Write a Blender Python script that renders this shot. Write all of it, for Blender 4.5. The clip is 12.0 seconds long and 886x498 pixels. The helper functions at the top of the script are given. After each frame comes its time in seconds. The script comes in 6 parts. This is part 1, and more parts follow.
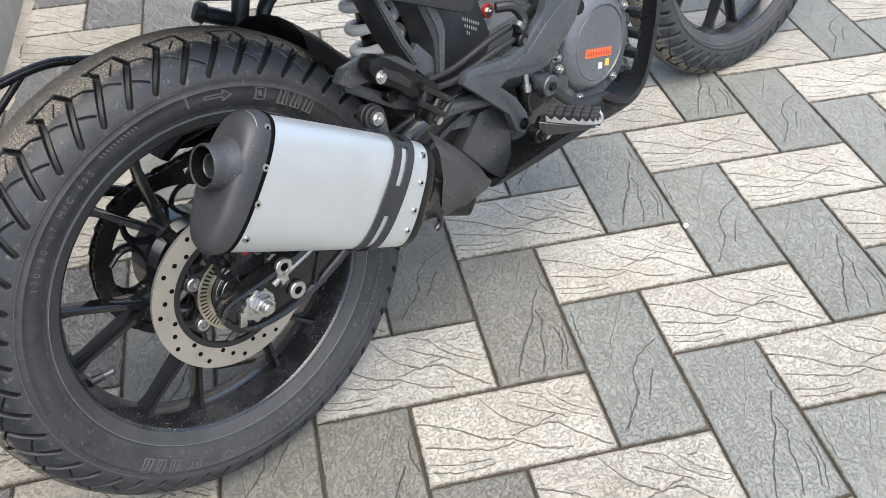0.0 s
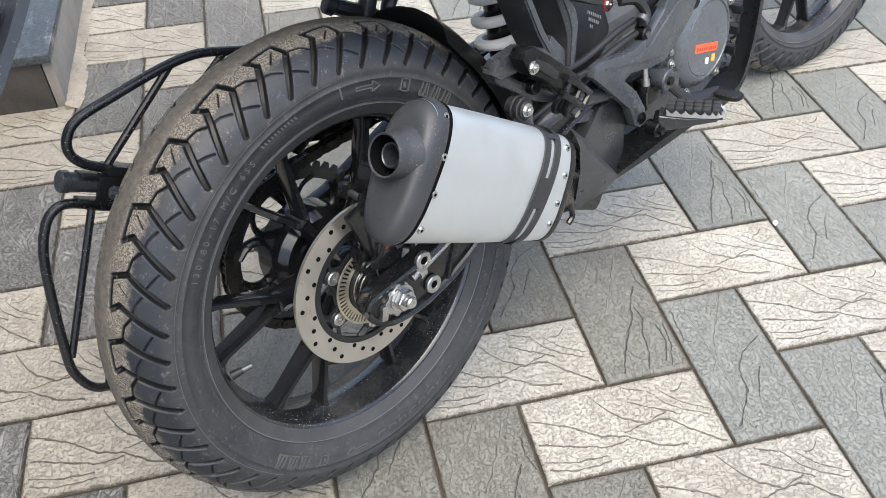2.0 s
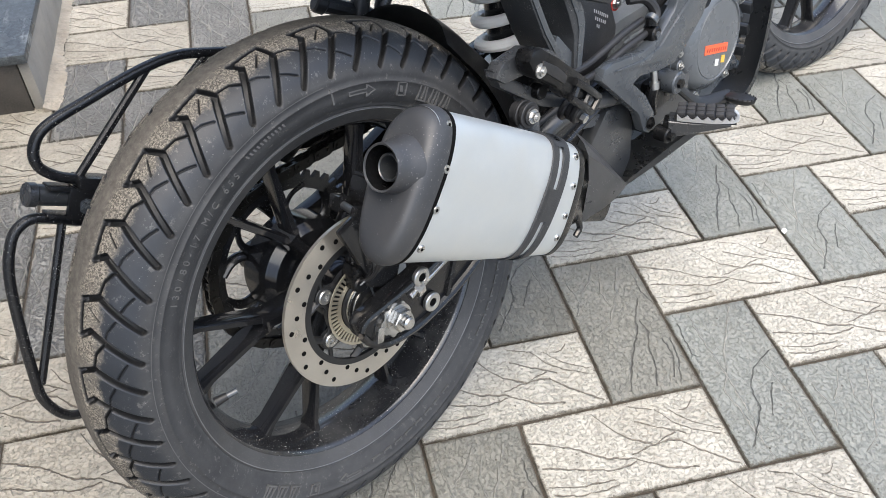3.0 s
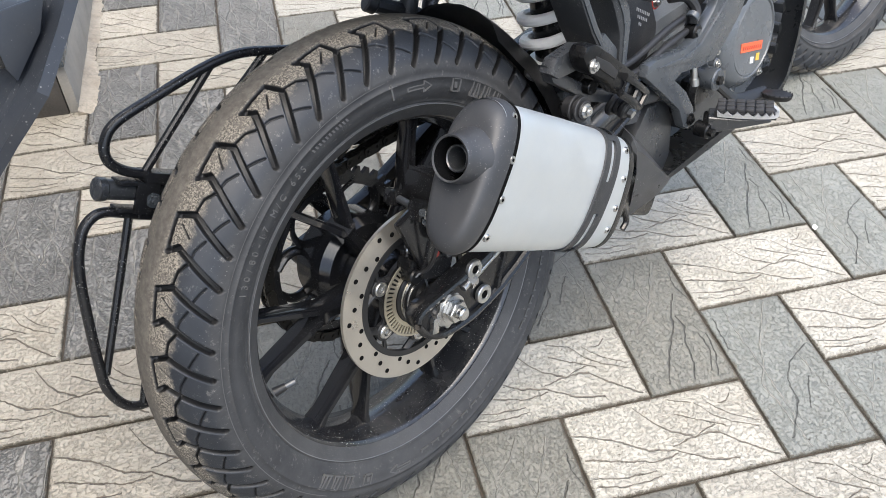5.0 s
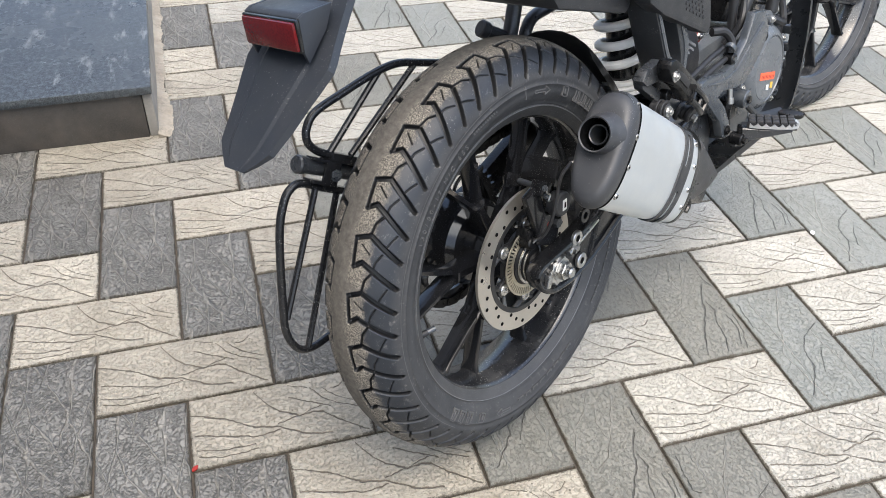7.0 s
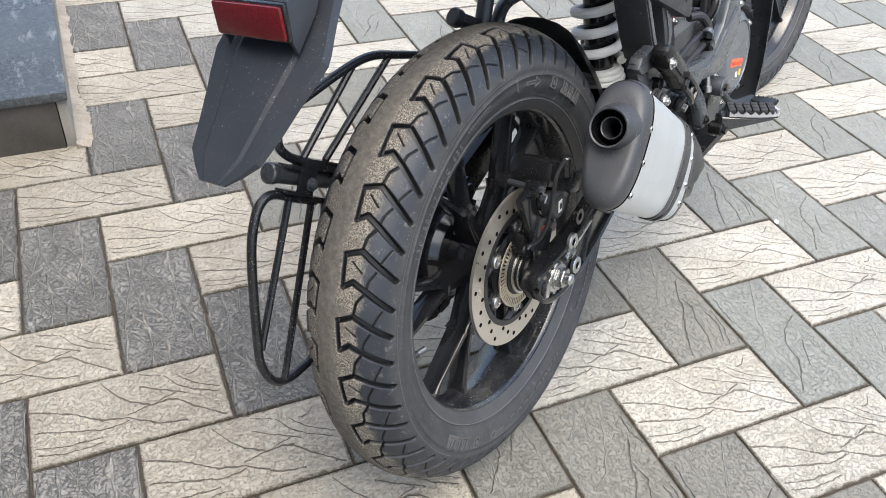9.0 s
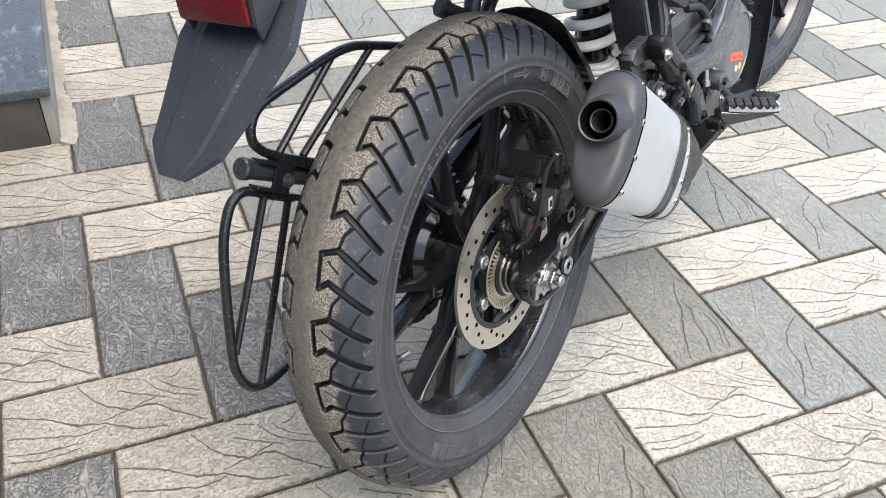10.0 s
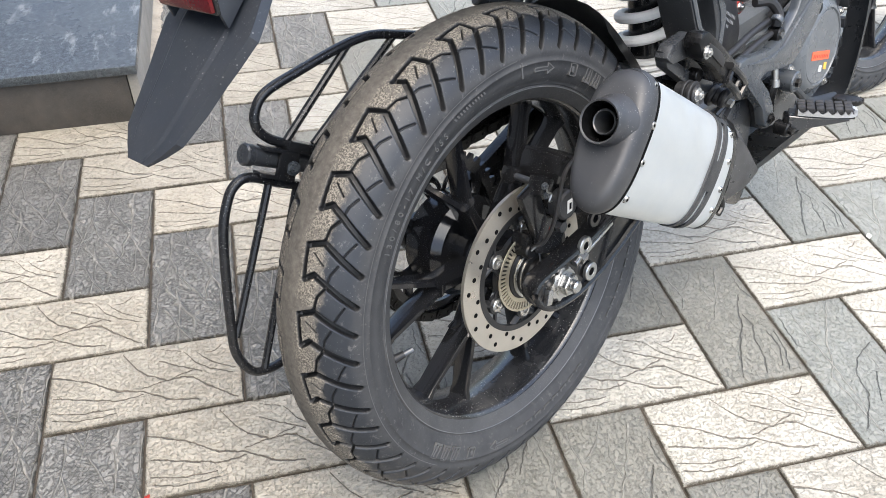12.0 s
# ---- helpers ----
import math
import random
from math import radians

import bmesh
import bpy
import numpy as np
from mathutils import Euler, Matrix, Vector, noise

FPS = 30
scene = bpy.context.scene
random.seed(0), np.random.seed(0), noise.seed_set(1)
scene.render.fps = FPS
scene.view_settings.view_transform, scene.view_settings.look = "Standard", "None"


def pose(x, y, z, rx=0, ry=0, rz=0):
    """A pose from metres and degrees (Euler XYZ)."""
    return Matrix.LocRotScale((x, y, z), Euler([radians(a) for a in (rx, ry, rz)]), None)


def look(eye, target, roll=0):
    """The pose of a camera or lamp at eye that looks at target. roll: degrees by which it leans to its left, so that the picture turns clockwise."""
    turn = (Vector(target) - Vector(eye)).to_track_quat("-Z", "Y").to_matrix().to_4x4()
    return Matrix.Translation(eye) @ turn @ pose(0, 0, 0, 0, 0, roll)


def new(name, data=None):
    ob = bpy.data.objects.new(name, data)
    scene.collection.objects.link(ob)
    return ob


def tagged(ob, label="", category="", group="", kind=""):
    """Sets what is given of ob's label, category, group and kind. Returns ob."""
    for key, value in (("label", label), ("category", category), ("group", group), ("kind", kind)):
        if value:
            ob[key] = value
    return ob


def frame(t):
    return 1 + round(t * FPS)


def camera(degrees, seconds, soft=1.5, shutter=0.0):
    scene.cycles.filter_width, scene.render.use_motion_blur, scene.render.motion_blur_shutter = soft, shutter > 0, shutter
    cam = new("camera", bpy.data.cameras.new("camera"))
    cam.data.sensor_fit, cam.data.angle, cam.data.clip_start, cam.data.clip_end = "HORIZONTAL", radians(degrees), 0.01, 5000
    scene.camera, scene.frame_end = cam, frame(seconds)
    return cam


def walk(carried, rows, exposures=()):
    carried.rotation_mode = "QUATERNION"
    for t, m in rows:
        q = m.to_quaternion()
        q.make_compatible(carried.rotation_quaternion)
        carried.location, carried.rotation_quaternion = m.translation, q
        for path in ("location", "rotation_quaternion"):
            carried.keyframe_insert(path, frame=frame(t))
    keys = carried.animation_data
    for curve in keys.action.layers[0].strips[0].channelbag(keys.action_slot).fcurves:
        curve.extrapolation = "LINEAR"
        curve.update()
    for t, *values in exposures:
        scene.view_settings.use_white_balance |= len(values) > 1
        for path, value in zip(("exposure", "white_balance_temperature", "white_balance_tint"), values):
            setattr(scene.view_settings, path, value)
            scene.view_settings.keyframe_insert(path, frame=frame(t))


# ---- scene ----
cam = camera(56.0, 12.0, soft=0.2)
PATH = [
    (0, (-0.32, -0.776, 1.113), (0.667, 0.247, -0.294), -1.1),
    (0.5, (-0.359, -0.747, 1.112), (0.628, 0.281, -0.291), -1.2),
    (1, (-0.398, -0.719, 1.111), (0.589, 0.311, -0.29), -1.3),
    (1.5, (-0.431, -0.686, 1.107), (0.557, 0.345, -0.293), -1.3),
    (2, (-0.449, -0.651, 1.098), (0.551, 0.37, -0.301), -0.8),
    (2.5, (-0.437, -0.616, 1.08), (0.577, 0.388, -0.321), -0.2),
    (3, (-0.413, -0.598, 1.063), (0.604, 0.404, -0.337), -0.2),
    (4.8, (-0.438, -0.568, 1.053), (0.584, 0.45, -0.333), -0.8),
    (5, (-0.471, -0.576, 1.066), (0.547, 0.442, -0.323), -0.8),
    (5.5, (-0.586, -0.635, 1.107), (0.447, 0.395, -0.261), -0.5),
    (6, (-0.7, -0.683, 1.137), (0.375, 0.379, -0.173), -0.2),
    (6.5, (-0.765, -0.642, 1.137), (0.348, 0.413, -0.147), 0.7),
    (7, (-0.811, -0.584, 1.133), (0.359, 0.411, -0.148), 2.3),
    (7.5, (-0.825, -0.535, 1.124), (0.407, 0.384, -0.156), 3.5),
    (9.5, (-0.777, -0.438, 1.048), (0.525, 0.39, -0.224), 4.6),
    (10, (-0.753, -0.445, 1.038), (0.543, 0.392, -0.235), 4.4),
    (10.5, (-0.724, -0.465, 1.038), (0.521, 0.436, -0.242), 2.7),
    (11, (-0.691, -0.491, 1.038), (0.503, 0.463, -0.251), 2.0),
    (11.5, (-0.667, -0.513, 1.037), (0.475, 0.491, -0.262), 1.5),
    (12, (-0.641, -0.533, 1.035), (0.446, 0.519, -0.273), 0.8),
]
EXPOSE = [(0, 1.36), (3, 1.43), (5.0, 1.49), (6.5, 1.49), (7.5, 1.45), (9.5, 1.57), (12, 1.71)]
walk(cam, [(t, look(eye, target, roll)) for t, eye, target, roll in PATH], EXPOSE)

# ---- light ----
world = bpy.data.worlds.new("sky")
scene.world = world
world.use_nodes = True
wn, wl = world.node_tree.nodes, world.node_tree.links
sky = wn.new("ShaderNodeTexSky")
sky.sky_type, sky.sun_disc = "NISHITA", False
sky.sun_elevation, sky.sun_rotation = radians(72), radians(215)
sky.air_density, sky.dust_density, sky.ozone_density = 1.0, 4.0, 1.0
wl.new(sky.outputs[0], wn["Background"].inputs[0])
wn["Background"].inputs[1].default_value = 0.15
sun = new("sun", bpy.data.lights.new("sun", "SUN"))
sun.data.energy, sun.data.angle, sun.data.color = 1.05, radians(70), (0.972, 0.985, 0.895)
sun.matrix_world = look((-1.1, -1.6, 4.2), (0, 0, 0))

# ---- materials ----


def nodes_of(name):
    m = bpy.data.materials.new(name)
    m.use_nodes = True
    nt = m.node_tree
    return m, nt.nodes, nt.links, nt.nodes["Principled BSDF"]


def noise_at(n, l, vec, scale, detail=4.0, rough=0.55, distort=0.0):
    t = n.new("ShaderNodeTexNoise")
    t.inputs["Scale"].default_value, t.inputs["Detail"].default_value = scale, detail
    t.inputs["Roughness"].default_value, t.inputs["Distortion"].default_value = rough, distort
    if vec is not None:
        l.new(vec, t.inputs["Vector"])
    return t.outputs["Fac"]


def ramp(n, l, fac, a, b, ca=(0, 0, 0), cb=(1, 1, 1)):
    r = n.new("ShaderNodeValToRGB")
    r.color_ramp.elements[0].position, r.color_ramp.elements[1].position = a, b
    r.color_ramp.elements[0].color, r.color_ramp.elements[1].color = (*ca, 1), (*cb, 1)
    l.new(fac, r.inputs[0])
    return r.outputs[0]


def mix(n, l, fac, a, b, mode="MIX"):
    m = n.new("ShaderNodeMix")
    m.data_type, m.blend_type = "RGBA", mode
    for sock, v in ((m.inputs[0], fac), (m.inputs[6], a), (m.inputs[7], b)):
        if hasattr(v, "links"):
            l.new(v, sock)
        elif isinstance(v, (int, float)):
            sock.default_value = v
        else:
            sock.default_value = (*v, 1)
    return m.outputs[2]


def math_node(n, l, op, a, b=0.0, clamp=False):
    m = n.new("ShaderNodeMath")
    m.operation, m.use_clamp = op, clamp
    for sock, v in ((m.inputs[0], a), (m.inputs[1], b)):
        if hasattr(v, "links"):
            l.new(v, sock)
        else:
            sock.default_value = v
    return m.outputs[0]


def bump(n, l, height, strength, dist, bs, normal=None):
    b = n.new("ShaderNodeBump")
    b.inputs["Strength"].default_value, b.inputs["Distance"].default_value = strength, dist
    l.new(height, b.inputs["Height"])
    if normal is not None:
        l.new(normal, b.inputs["Normal"])
    l.new(b.outputs[0], bs.inputs["Normal"])
    return b.outputs[0]


def plain(name, colour, rough, metal=0.0, var=0.18, grain=220.0, bumpy=0.15, dust=0.0, dust_col=(0.42, 0.37, 0.30), speck=0.0, spec=0.5, sizes=(320.0, 640.0)):
    """A worn solid surface: mottled colour, fine grain, dust blotches and light specks."""
    m, n, l, bs = nodes_of(name)
    co = n.new("ShaderNodeTexCoord").outputs["Object"]
    big = noise_at(n, l, co, 14.0, 5.0, 0.6)
    fine = noise_at(n, l, co, grain, 3.0, 0.6)
    dark = tuple(c * (1 - var) for c in colour)
    lite = tuple(min(1, c * (1 + var)) for c in colour)
    col = mix(n, l, ramp(n, l, big, 0.3, 0.7), dark, lite)
    col = mix(n, l, ramp(n, l, fine, 0.35, 0.75), col, tuple(min(1, c * (1 + 0.6 * var)) for c in colour))
    if dust:
        patch = noise_at(n, l, co, 9.0, 6.0, 0.7)
        fac = math_node(n, l, "MULTIPLY", ramp(n, l, patch, 0.42, 0.72), dust)
        col = mix(n, l, fac, col, dust_col)
    if speck:
        for size, cut in zip(sizes, (0.17, 0.2)):
            v = n.new("ShaderNodeTexVoronoi")
            v.inputs["Scale"].default_value = size
            l.new(co, v.inputs["Vector"])
            dots = ramp(n, l, v.outputs["Distance"], cut * 0.6, cut, (1, 1, 1), (0, 0, 0))
            some = ramp(n, l, noise_at(n, l, co, 20.0, 4.0, 0.7), 0.42, 0.60)
            pick = ramp(n, l, v.outputs["Color"], 0.50, 0.62)
            fac = math_node(n, l, "MULTIPLY", math_node(n, l, "MULTIPLY", dots, some), math_node(n, l, "MULTIPLY", pick, speck * 0.75))
            col = mix(n, l, fac, col, (0.50, 0.49, 0.46))
    l.new(col, bs.inputs["Base Color"])
    bs.inputs["Metallic"].default_value = metal
    bs.inputs["Specular IOR Level"].default_value = spec
    rr = ramp(n, l, noise_at(n, l, co, 30.0, 4.0, 0.6), 0.3, 0.7, (max(0.02, rough - 0.09),) * 3, (min(1, rough + 0.09),) * 3)
    l.new(rr, bs.inputs["Roughness"])
    bump(n, l, fine, bumpy, 0.0008, bs)
    return m


M_PLASTIC = plain("black_plastic", (0.019, 0.0205, 0.0235), 0.46, grain=900, bumpy=0.25, dust=0.02, speck=0.6)
M_FENDER = plain("fender_plastic", (0.017, 0.021, 0.028), 0.38, grain=700, bumpy=0.12, dust=0.025, speck=0.45, sizes=(200.0, 380.0))
M_CAP = plain("cap_plastic", (0.030, 0.032, 0.036), 0.46, grain=1100, bumpy=0.12, dust=0.05, speck=0.6, sizes=(260.0, 520.0))
M_SHIELD = plain("shield_plastic", (0.095, 0.096, 0.098), 0.34, grain=700, bumpy=0.2, dust=0.05, speck=1.3, sizes=(120.0, 240.0))
M_BLACK = plain("black_paint", (0.008, 0.0084, 0.0095), 0.20, grain=500, bumpy=0.10, dust=0.012, speck=1.0)
M_RIM = plain("rim_paint", (0.0075, 0.008, 0.0095), 0.12, grain=600, bumpy=0.04, dust=0.03, dust_col=(0.24, 0.235, 0.225), speck=0.35, sizes=(520.0, 1000.0), spec=0.5)
M_BARREL = plain("dusty_rim_barrel", (0.012, 0.0125, 0.014), 0.13, var=0.3, grain=600, bumpy=0.06, dust=0.18, dust_col=(0.24, 0.238, 0.23), speck=1.3, sizes=(210.0, 430.0), spec=0.7)
M_FRAME = plain("frame_paint", (0.026, 0.0285, 0.032), 0.32, grain=400, bumpy=0.25, dust=0.02, speck=1.0, spec=0.8)
M_CAST = plain("cast_alloy_dark", (0.046, 0.053, 0.061), 0.26, 0.1, grain=800, bumpy=0.3, dust=0.02, speck=0.25, spec=0.9)
M_ENGINE = plain("engine_paint", (0.110, 0.120, 0.130), 0.30, 0.2, grain=900, bumpy=0.35, dust=0.02)
# near-black with shade put into inner engine and left-arm parts; black fittings too
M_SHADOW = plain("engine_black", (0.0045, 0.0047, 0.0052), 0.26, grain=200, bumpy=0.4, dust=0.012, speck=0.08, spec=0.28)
M_ALU = plain("satin_aluminium", (0.615, 0.645, 0.655), 0.42, 0.75, var=0.03, grain=900, bumpy=0.04)
M_STEEL = plain("zinc_steel", (0.46, 0.46, 0.45), 0.28, 0.95, var=0.15, grain=500, bumpy=0.2)
M_DISC = plain("brake_steel", (0.50, 0.47, 0.42), 0.36, 0.85, var=0.12, grain=700, bumpy=0.12)
M_RING = plain("sensor_ring_steel", (0.46, 0.42, 0.33), 0.42, 0.8, var=0.12, grain=700, bumpy=0.12)
M_PEG = plain("peg_steel", (0.52, 0.53, 0.54), 0.38, 0.7, var=0.15, grain=400, bumpy=0.1, dust=0.15, dust_col=(0.12, 0.11, 0.10))
M_EDGE = plain("worn_rim_edge", (0.17, 0.175, 0.18), 0.38, 0.5, var=0.25, grain=300)
M_FLANGE = plain("dusty_rim_flange", (0.034, 0.035, 0.037), 0.58, var=0.35, grain=420, bumpy=0.3, dust=0.25, dust_col=(0.13, 0.13, 0.125), speck=0.55, sizes=(420.0, 900.0))
M_CARRIER = plain("carrier_black", (0.010, 0.0105, 0.0115), 0.42, grain=600, bumpy=0.2, speck=0.25, sizes=(420.0, 900.0))
M_HUGGER = plain("hugger_plastic", (0.013, 0.0135, 0.0145), 0.38, grain=700, bumpy=0.2, dust=0.03, speck=0.3, sizes=(420.0, 900.0))
M_GRIT = plain("gritty_frame_paint", (0.024, 0.026, 0.029), 0.42, var=0.4, grain=420, bumpy=0.7, dust=0.04, dust_col=(0.20, 0.19, 0.17), speck=1.1, sizes=(330.0, 640.0))
M_PAD = plain("dusty_pad_rubber", (0.024, 0.024, 0.025), 0.62, var=0.3, grain=500, dust=0.10, dust_col=(0.16, 0.15, 0.135))
M_DUSTY = plain("dusty_gloss_paint", (0.010, 0.0106, 0.012), 0.22, var=0.3, grain=900, bumpy=0.35, dust=0.05, dust_col=(0.20, 0.19, 0.175), speck=1.25, sizes=(250.0, 520.0))
# near-black: the dark inside holes put into colour; gasket and emblem print too
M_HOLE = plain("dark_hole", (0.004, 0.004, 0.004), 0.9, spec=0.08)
M_SPRING = plain("white_spring_paint", (0.80, 0.80, 0.78), 0.34, var=0.06, dust=0.12)
M_CHAIN = plain("oiled_chain", (0.022, 0.021, 0.019), 0.34, 0.6, grain=500, bumpy=0.3, dust=0.04)
M_HOSE = plain("rubber_hose", (0.013, 0.013, 0.014), 0.48, grain=600)
M_RED = plain("red_anodised", (0.30, 0.022, 0.014), 0.4, var=0.1)
M_ORANGE = plain("orange_sticker", (0.72, 0.12, 0.045), 0.5, var=0.08)
M_WHITE = plain("white_print", (0.75, 0.75, 0.72), 0.5, var=0.05)
M_YELLOW = plain("yellow_print", (0.72, 0.42, 0.06), 0.5, var=0.05)
M_MARK = plain("grey_print", (0.24, 0.245, 0.25), 0.6, var=0.1)
M_WALL = plain("wall_stone", (0.30, 0.29, 0.28), 0.6, var=0.15, grain=60)
M_SIDE = plain("dusty_side_stone", (0.235, 0.222, 0.200), 0.6, var=0.2, grain=200, bumpy=0.3, dust=0.3)
M_CEMENT = plain("cement_render", (0.30, 0.265, 0.212), 0.9, var=0.45, grain=170, bumpy=1.0, dust=0.55, dust_col=(0.14, 0.11, 0.08))


def rubber_material(name):
    """Tyre rubber: sand-free grooves with shade put into their colour, sand next to the centre rib, brown film on the
    rib, grey road film on the wall.
    """
    m, n, l, bs = nodes_of(name)
    co = n.new("ShaderNodeTexCoord").outputs["Object"]
    sep = n.new("ShaderNodeSeparateXYZ")
    l.new(co, sep.inputs[0])
    film = ramp(n, l, noise_at(n, l, co, 18.0, 6.0, 0.65), 0.30, 0.75)
    col = mix(n, l, film, (0.012, 0.0148, 0.0195), (0.024, 0.028, 0.035))
    flat = n.new("ShaderNodeCombineXYZ")
    l.new(sep.outputs[0], flat.inputs[0]), l.new(sep.outputs[2], flat.inputs[2])
    far = n.new("ShaderNodeVectorMath")
    far.operation = "LENGTH"
    l.new(flat.outputs[0], far.inputs[0])
    # grey road film on the plain wall
    wall = ramp(n, l, far.outputs["Value"], 0.276, 0.286, (1, 1, 1), (0, 0, 0))
    haze = mix(n, l, ramp(n, l, noise_at(n, l, co, 26.0, 6.0, 0.7), 0.3, 0.75), (0.024, 0.025, 0.027), (0.058, 0.059, 0.060))
    col = mix(n, l, math_node(n, l, "MULTIPLY", wall, 0.8), col, haze)
    scuff = ramp(n, l, noise_at(n, l, co, 95.0, 6.0, 0.8), 0.58, 0.64)
    col = mix(n, l, math_node(n, l, "MULTIPLY", scuff, 0.42), col, (0.17, 0.165, 0.155))
    dot = n.new("ShaderNodeTexVoronoi")
    dot.inputs["Scale"].default_value = 330.0
    l.new(co, dot.inputs["Vector"])
    pale = math_node(n, l, "MULTIPLY", ramp(n, l, dot.outputs["Distance"], 0.10, 0.20, (1, 1, 1), (0, 0, 0)), ramp(n, l, dot.outputs["Color"], 0.60, 0.66))
    pale = math_node(n, l, "MULTIPLY", pale, ramp(n, l, noise_at(n, l, co, 24.0, 4.0, 0.7), 0.44, 0.60))
    col = mix(n, l, math_node(n, l, "MULTIPLY", pale, 0.7), col, (0.24, 0.235, 0.22))
    side = math_node(n, l, "ABSOLUTE", sep.outputs[1])
    wob = noise_at(n, l, co, 60.0, 5.0, 0.7)
    gap = math_node(n, l, "ADD", side, math_node(n, l, "MULTIPLY", math_node(n, l, "SUBTRACT", wob, 0.5), 0.026))
    # groove depth: keeps the film off the cuts and drives their darkening
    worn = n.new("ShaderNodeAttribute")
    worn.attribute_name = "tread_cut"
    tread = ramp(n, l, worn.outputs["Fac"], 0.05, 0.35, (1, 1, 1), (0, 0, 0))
    crown = math_node(n, l, "MULTIPLY", ramp(n, l, gap, 0.0335, 0.0375, (1, 1, 1), (0, 0, 0)), tread)
    rib = ramp(n, l, gap, 0.0105, 0.0165, (1, 1, 1), (0, 0, 0))
    grain = noise_at(n, l, co, 520.0, 3.0, 0.75)
    brown = mix(n, l, ramp(n, l, noise_at(n, l, co, 130.0, 5.0, 0.7), 0.35, 0.7), (0.076, 0.069, 0.060), (0.142, 0.130, 0.111))
    sand = mix(n, l, ramp(n, l, grain, 0.44, 0.58), (0.055, 0.050, 0.043), (0.255, 0.230, 0.190))
    some = ramp(n, l, noise_at(n, l, co, 55.0, 6.0, 0.8), 0.40, 0.50)
    col = mix(n, l, crown, col, brown)
    lay = math_node(n, l, "MULTIPLY", math_node(n, l, "MULTIPLY", crown, some), math_node(n, l, "SUBTRACT", 1.0, rib))
    col = mix(n, l, lay, col, sand)
    few = math_node(n, l, "MULTIPLY", ramp(n, l, grain, 0.66, 0.70), math_node(n, l, "MULTIPLY", crown, 0.5))
    col = mix(n, l, few, col, (0.30, 0.265, 0.21))
    l.new(ramp(n, l, math_node(n, l, "MAXIMUM", crown, math_node(n, l, "MULTIPLY", wall, 0.6)), 0.0, 1.0, (0.46,) * 3, (0.9,) * 3), bs.inputs["Roughness"])
    # groove shade painted in: near-black wherever the tread is cut
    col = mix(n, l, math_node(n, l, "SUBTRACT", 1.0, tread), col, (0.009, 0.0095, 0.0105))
    l.new(col, bs.inputs["Base Color"])
    bs.inputs["Specular IOR Level"].default_value = 0.45
    bump(n, l, noise_at(n, l, co, 600.0, 4.0, 0.7), 0.35, 0.0007, bs)
    return m


M_RUBBER = rubber_material("tyre_rubber")
M_LETTER = plain("worn_letter_rubber", (0.068, 0.069, 0.070), 0.7, var=0.3, grain=500, bumpy=0.3, dust=0.2, dust_col=(0.12, 0.12, 0.115))


# wavy cuts of each paver mould: length and width run from 0 to 1; then half the width in mm
CREAM_CUTS = [
    ([(0.37, 0.94), (0.43, 0.73), (0.50, 0.57), (0.60, 0.47), (0.74, 0.46), (0.79, 0.34), (0.88, 0.20), (0.97, 0.06)], 1.5),
    ([(0.56, 0.75), (0.66, 0.64), (0.79, 0.51)], 1.2),
    ([(0.48, 0.40), (0.61, 0.47), (0.74, 0.54)], 0.9),
    ([(0.69, 0.84), (0.75, 0.66), (0.83, 0.53), (0.95, 0.42)], 1.0),
    ([(0.76, 0.81), (0.80, 0.70), (0.86, 0.60), (0.97, 0.48)], 0.9),
    ([(0.81, 0.78), (0.86, 0.78), (0.90, 0.86)], 0.8),
    ([(0.57, 0.93), (0.62, 0.89), (0.68, 0.84)], 0.8),
    ([(0.01, 0.76), (0.20, 0.62), (0.36, 0.41), (0.48, 0.36), (0.63, 0.18), (0.77, 0.13)], 1.4),
    ([(0.03, 0.46), (0.20, 0.37), (0.36, 0.28), (0.49, 0.31)], 1.1),
    ([(0.03, 0.25), (0.18, 0.19), (0.35, 0.19)], 0.9),
    ([(0.04, 0.16), (0.14, 0.11), (0.36, 0.12)], 0.9),
]
GREY_CUTS = [
    ([(0.05, 0.75), (0.18, 0.65), (0.33, 0.49), (0.40, 0.38), (0.52, 0.31), (0.65, 0.17)], 1.3),
    ([(0.05, 0.46), (0.16, 0.38), (0.30, 0.34), (0.40, 0.26), (0.49, 0.28)], 1.0),
    ([(0.08, 0.24), (0.21, 0.14), (0.34, 0.15)], 0.9),
    ([(0.05, 0.19), (0.19, 0.10), (0.33, 0.07)], 0.9),
    ([(0.60, 0.04), (0.69, 0.11), (0.81, 0.08)], 0.9),
]
GREY_RIDGES = [
    ([(0.44, 0.81), (0.51, 0.61), (0.65, 0.46), (0.91, 0.21)], 1.5),
    ([(0.62, 0.52), (0.75, 0.55), (0.88, 0.45)], 1.2),
    ([(0.75, 0.79), (0.82, 0.65), (0.94, 0.51)], 1.2),
    ([(0.60, 0.93), (0.69, 0.84), (0.90, 0.89)], 1.1),
]
GREY_CUTS_2 = [
    ([(0.10, 0.84), (0.29, 0.57), (0.43, 0.53), (0.53, 0.40), (0.63, 0.10)], 1.2),
    ([(0.24, 0.48), (0.35, 0.38), (0.43, 0.28)], 0.9),
    ([(0.67, 0.85), (0.70, 0.93), (0.92, 0.90)], 0.8),
]
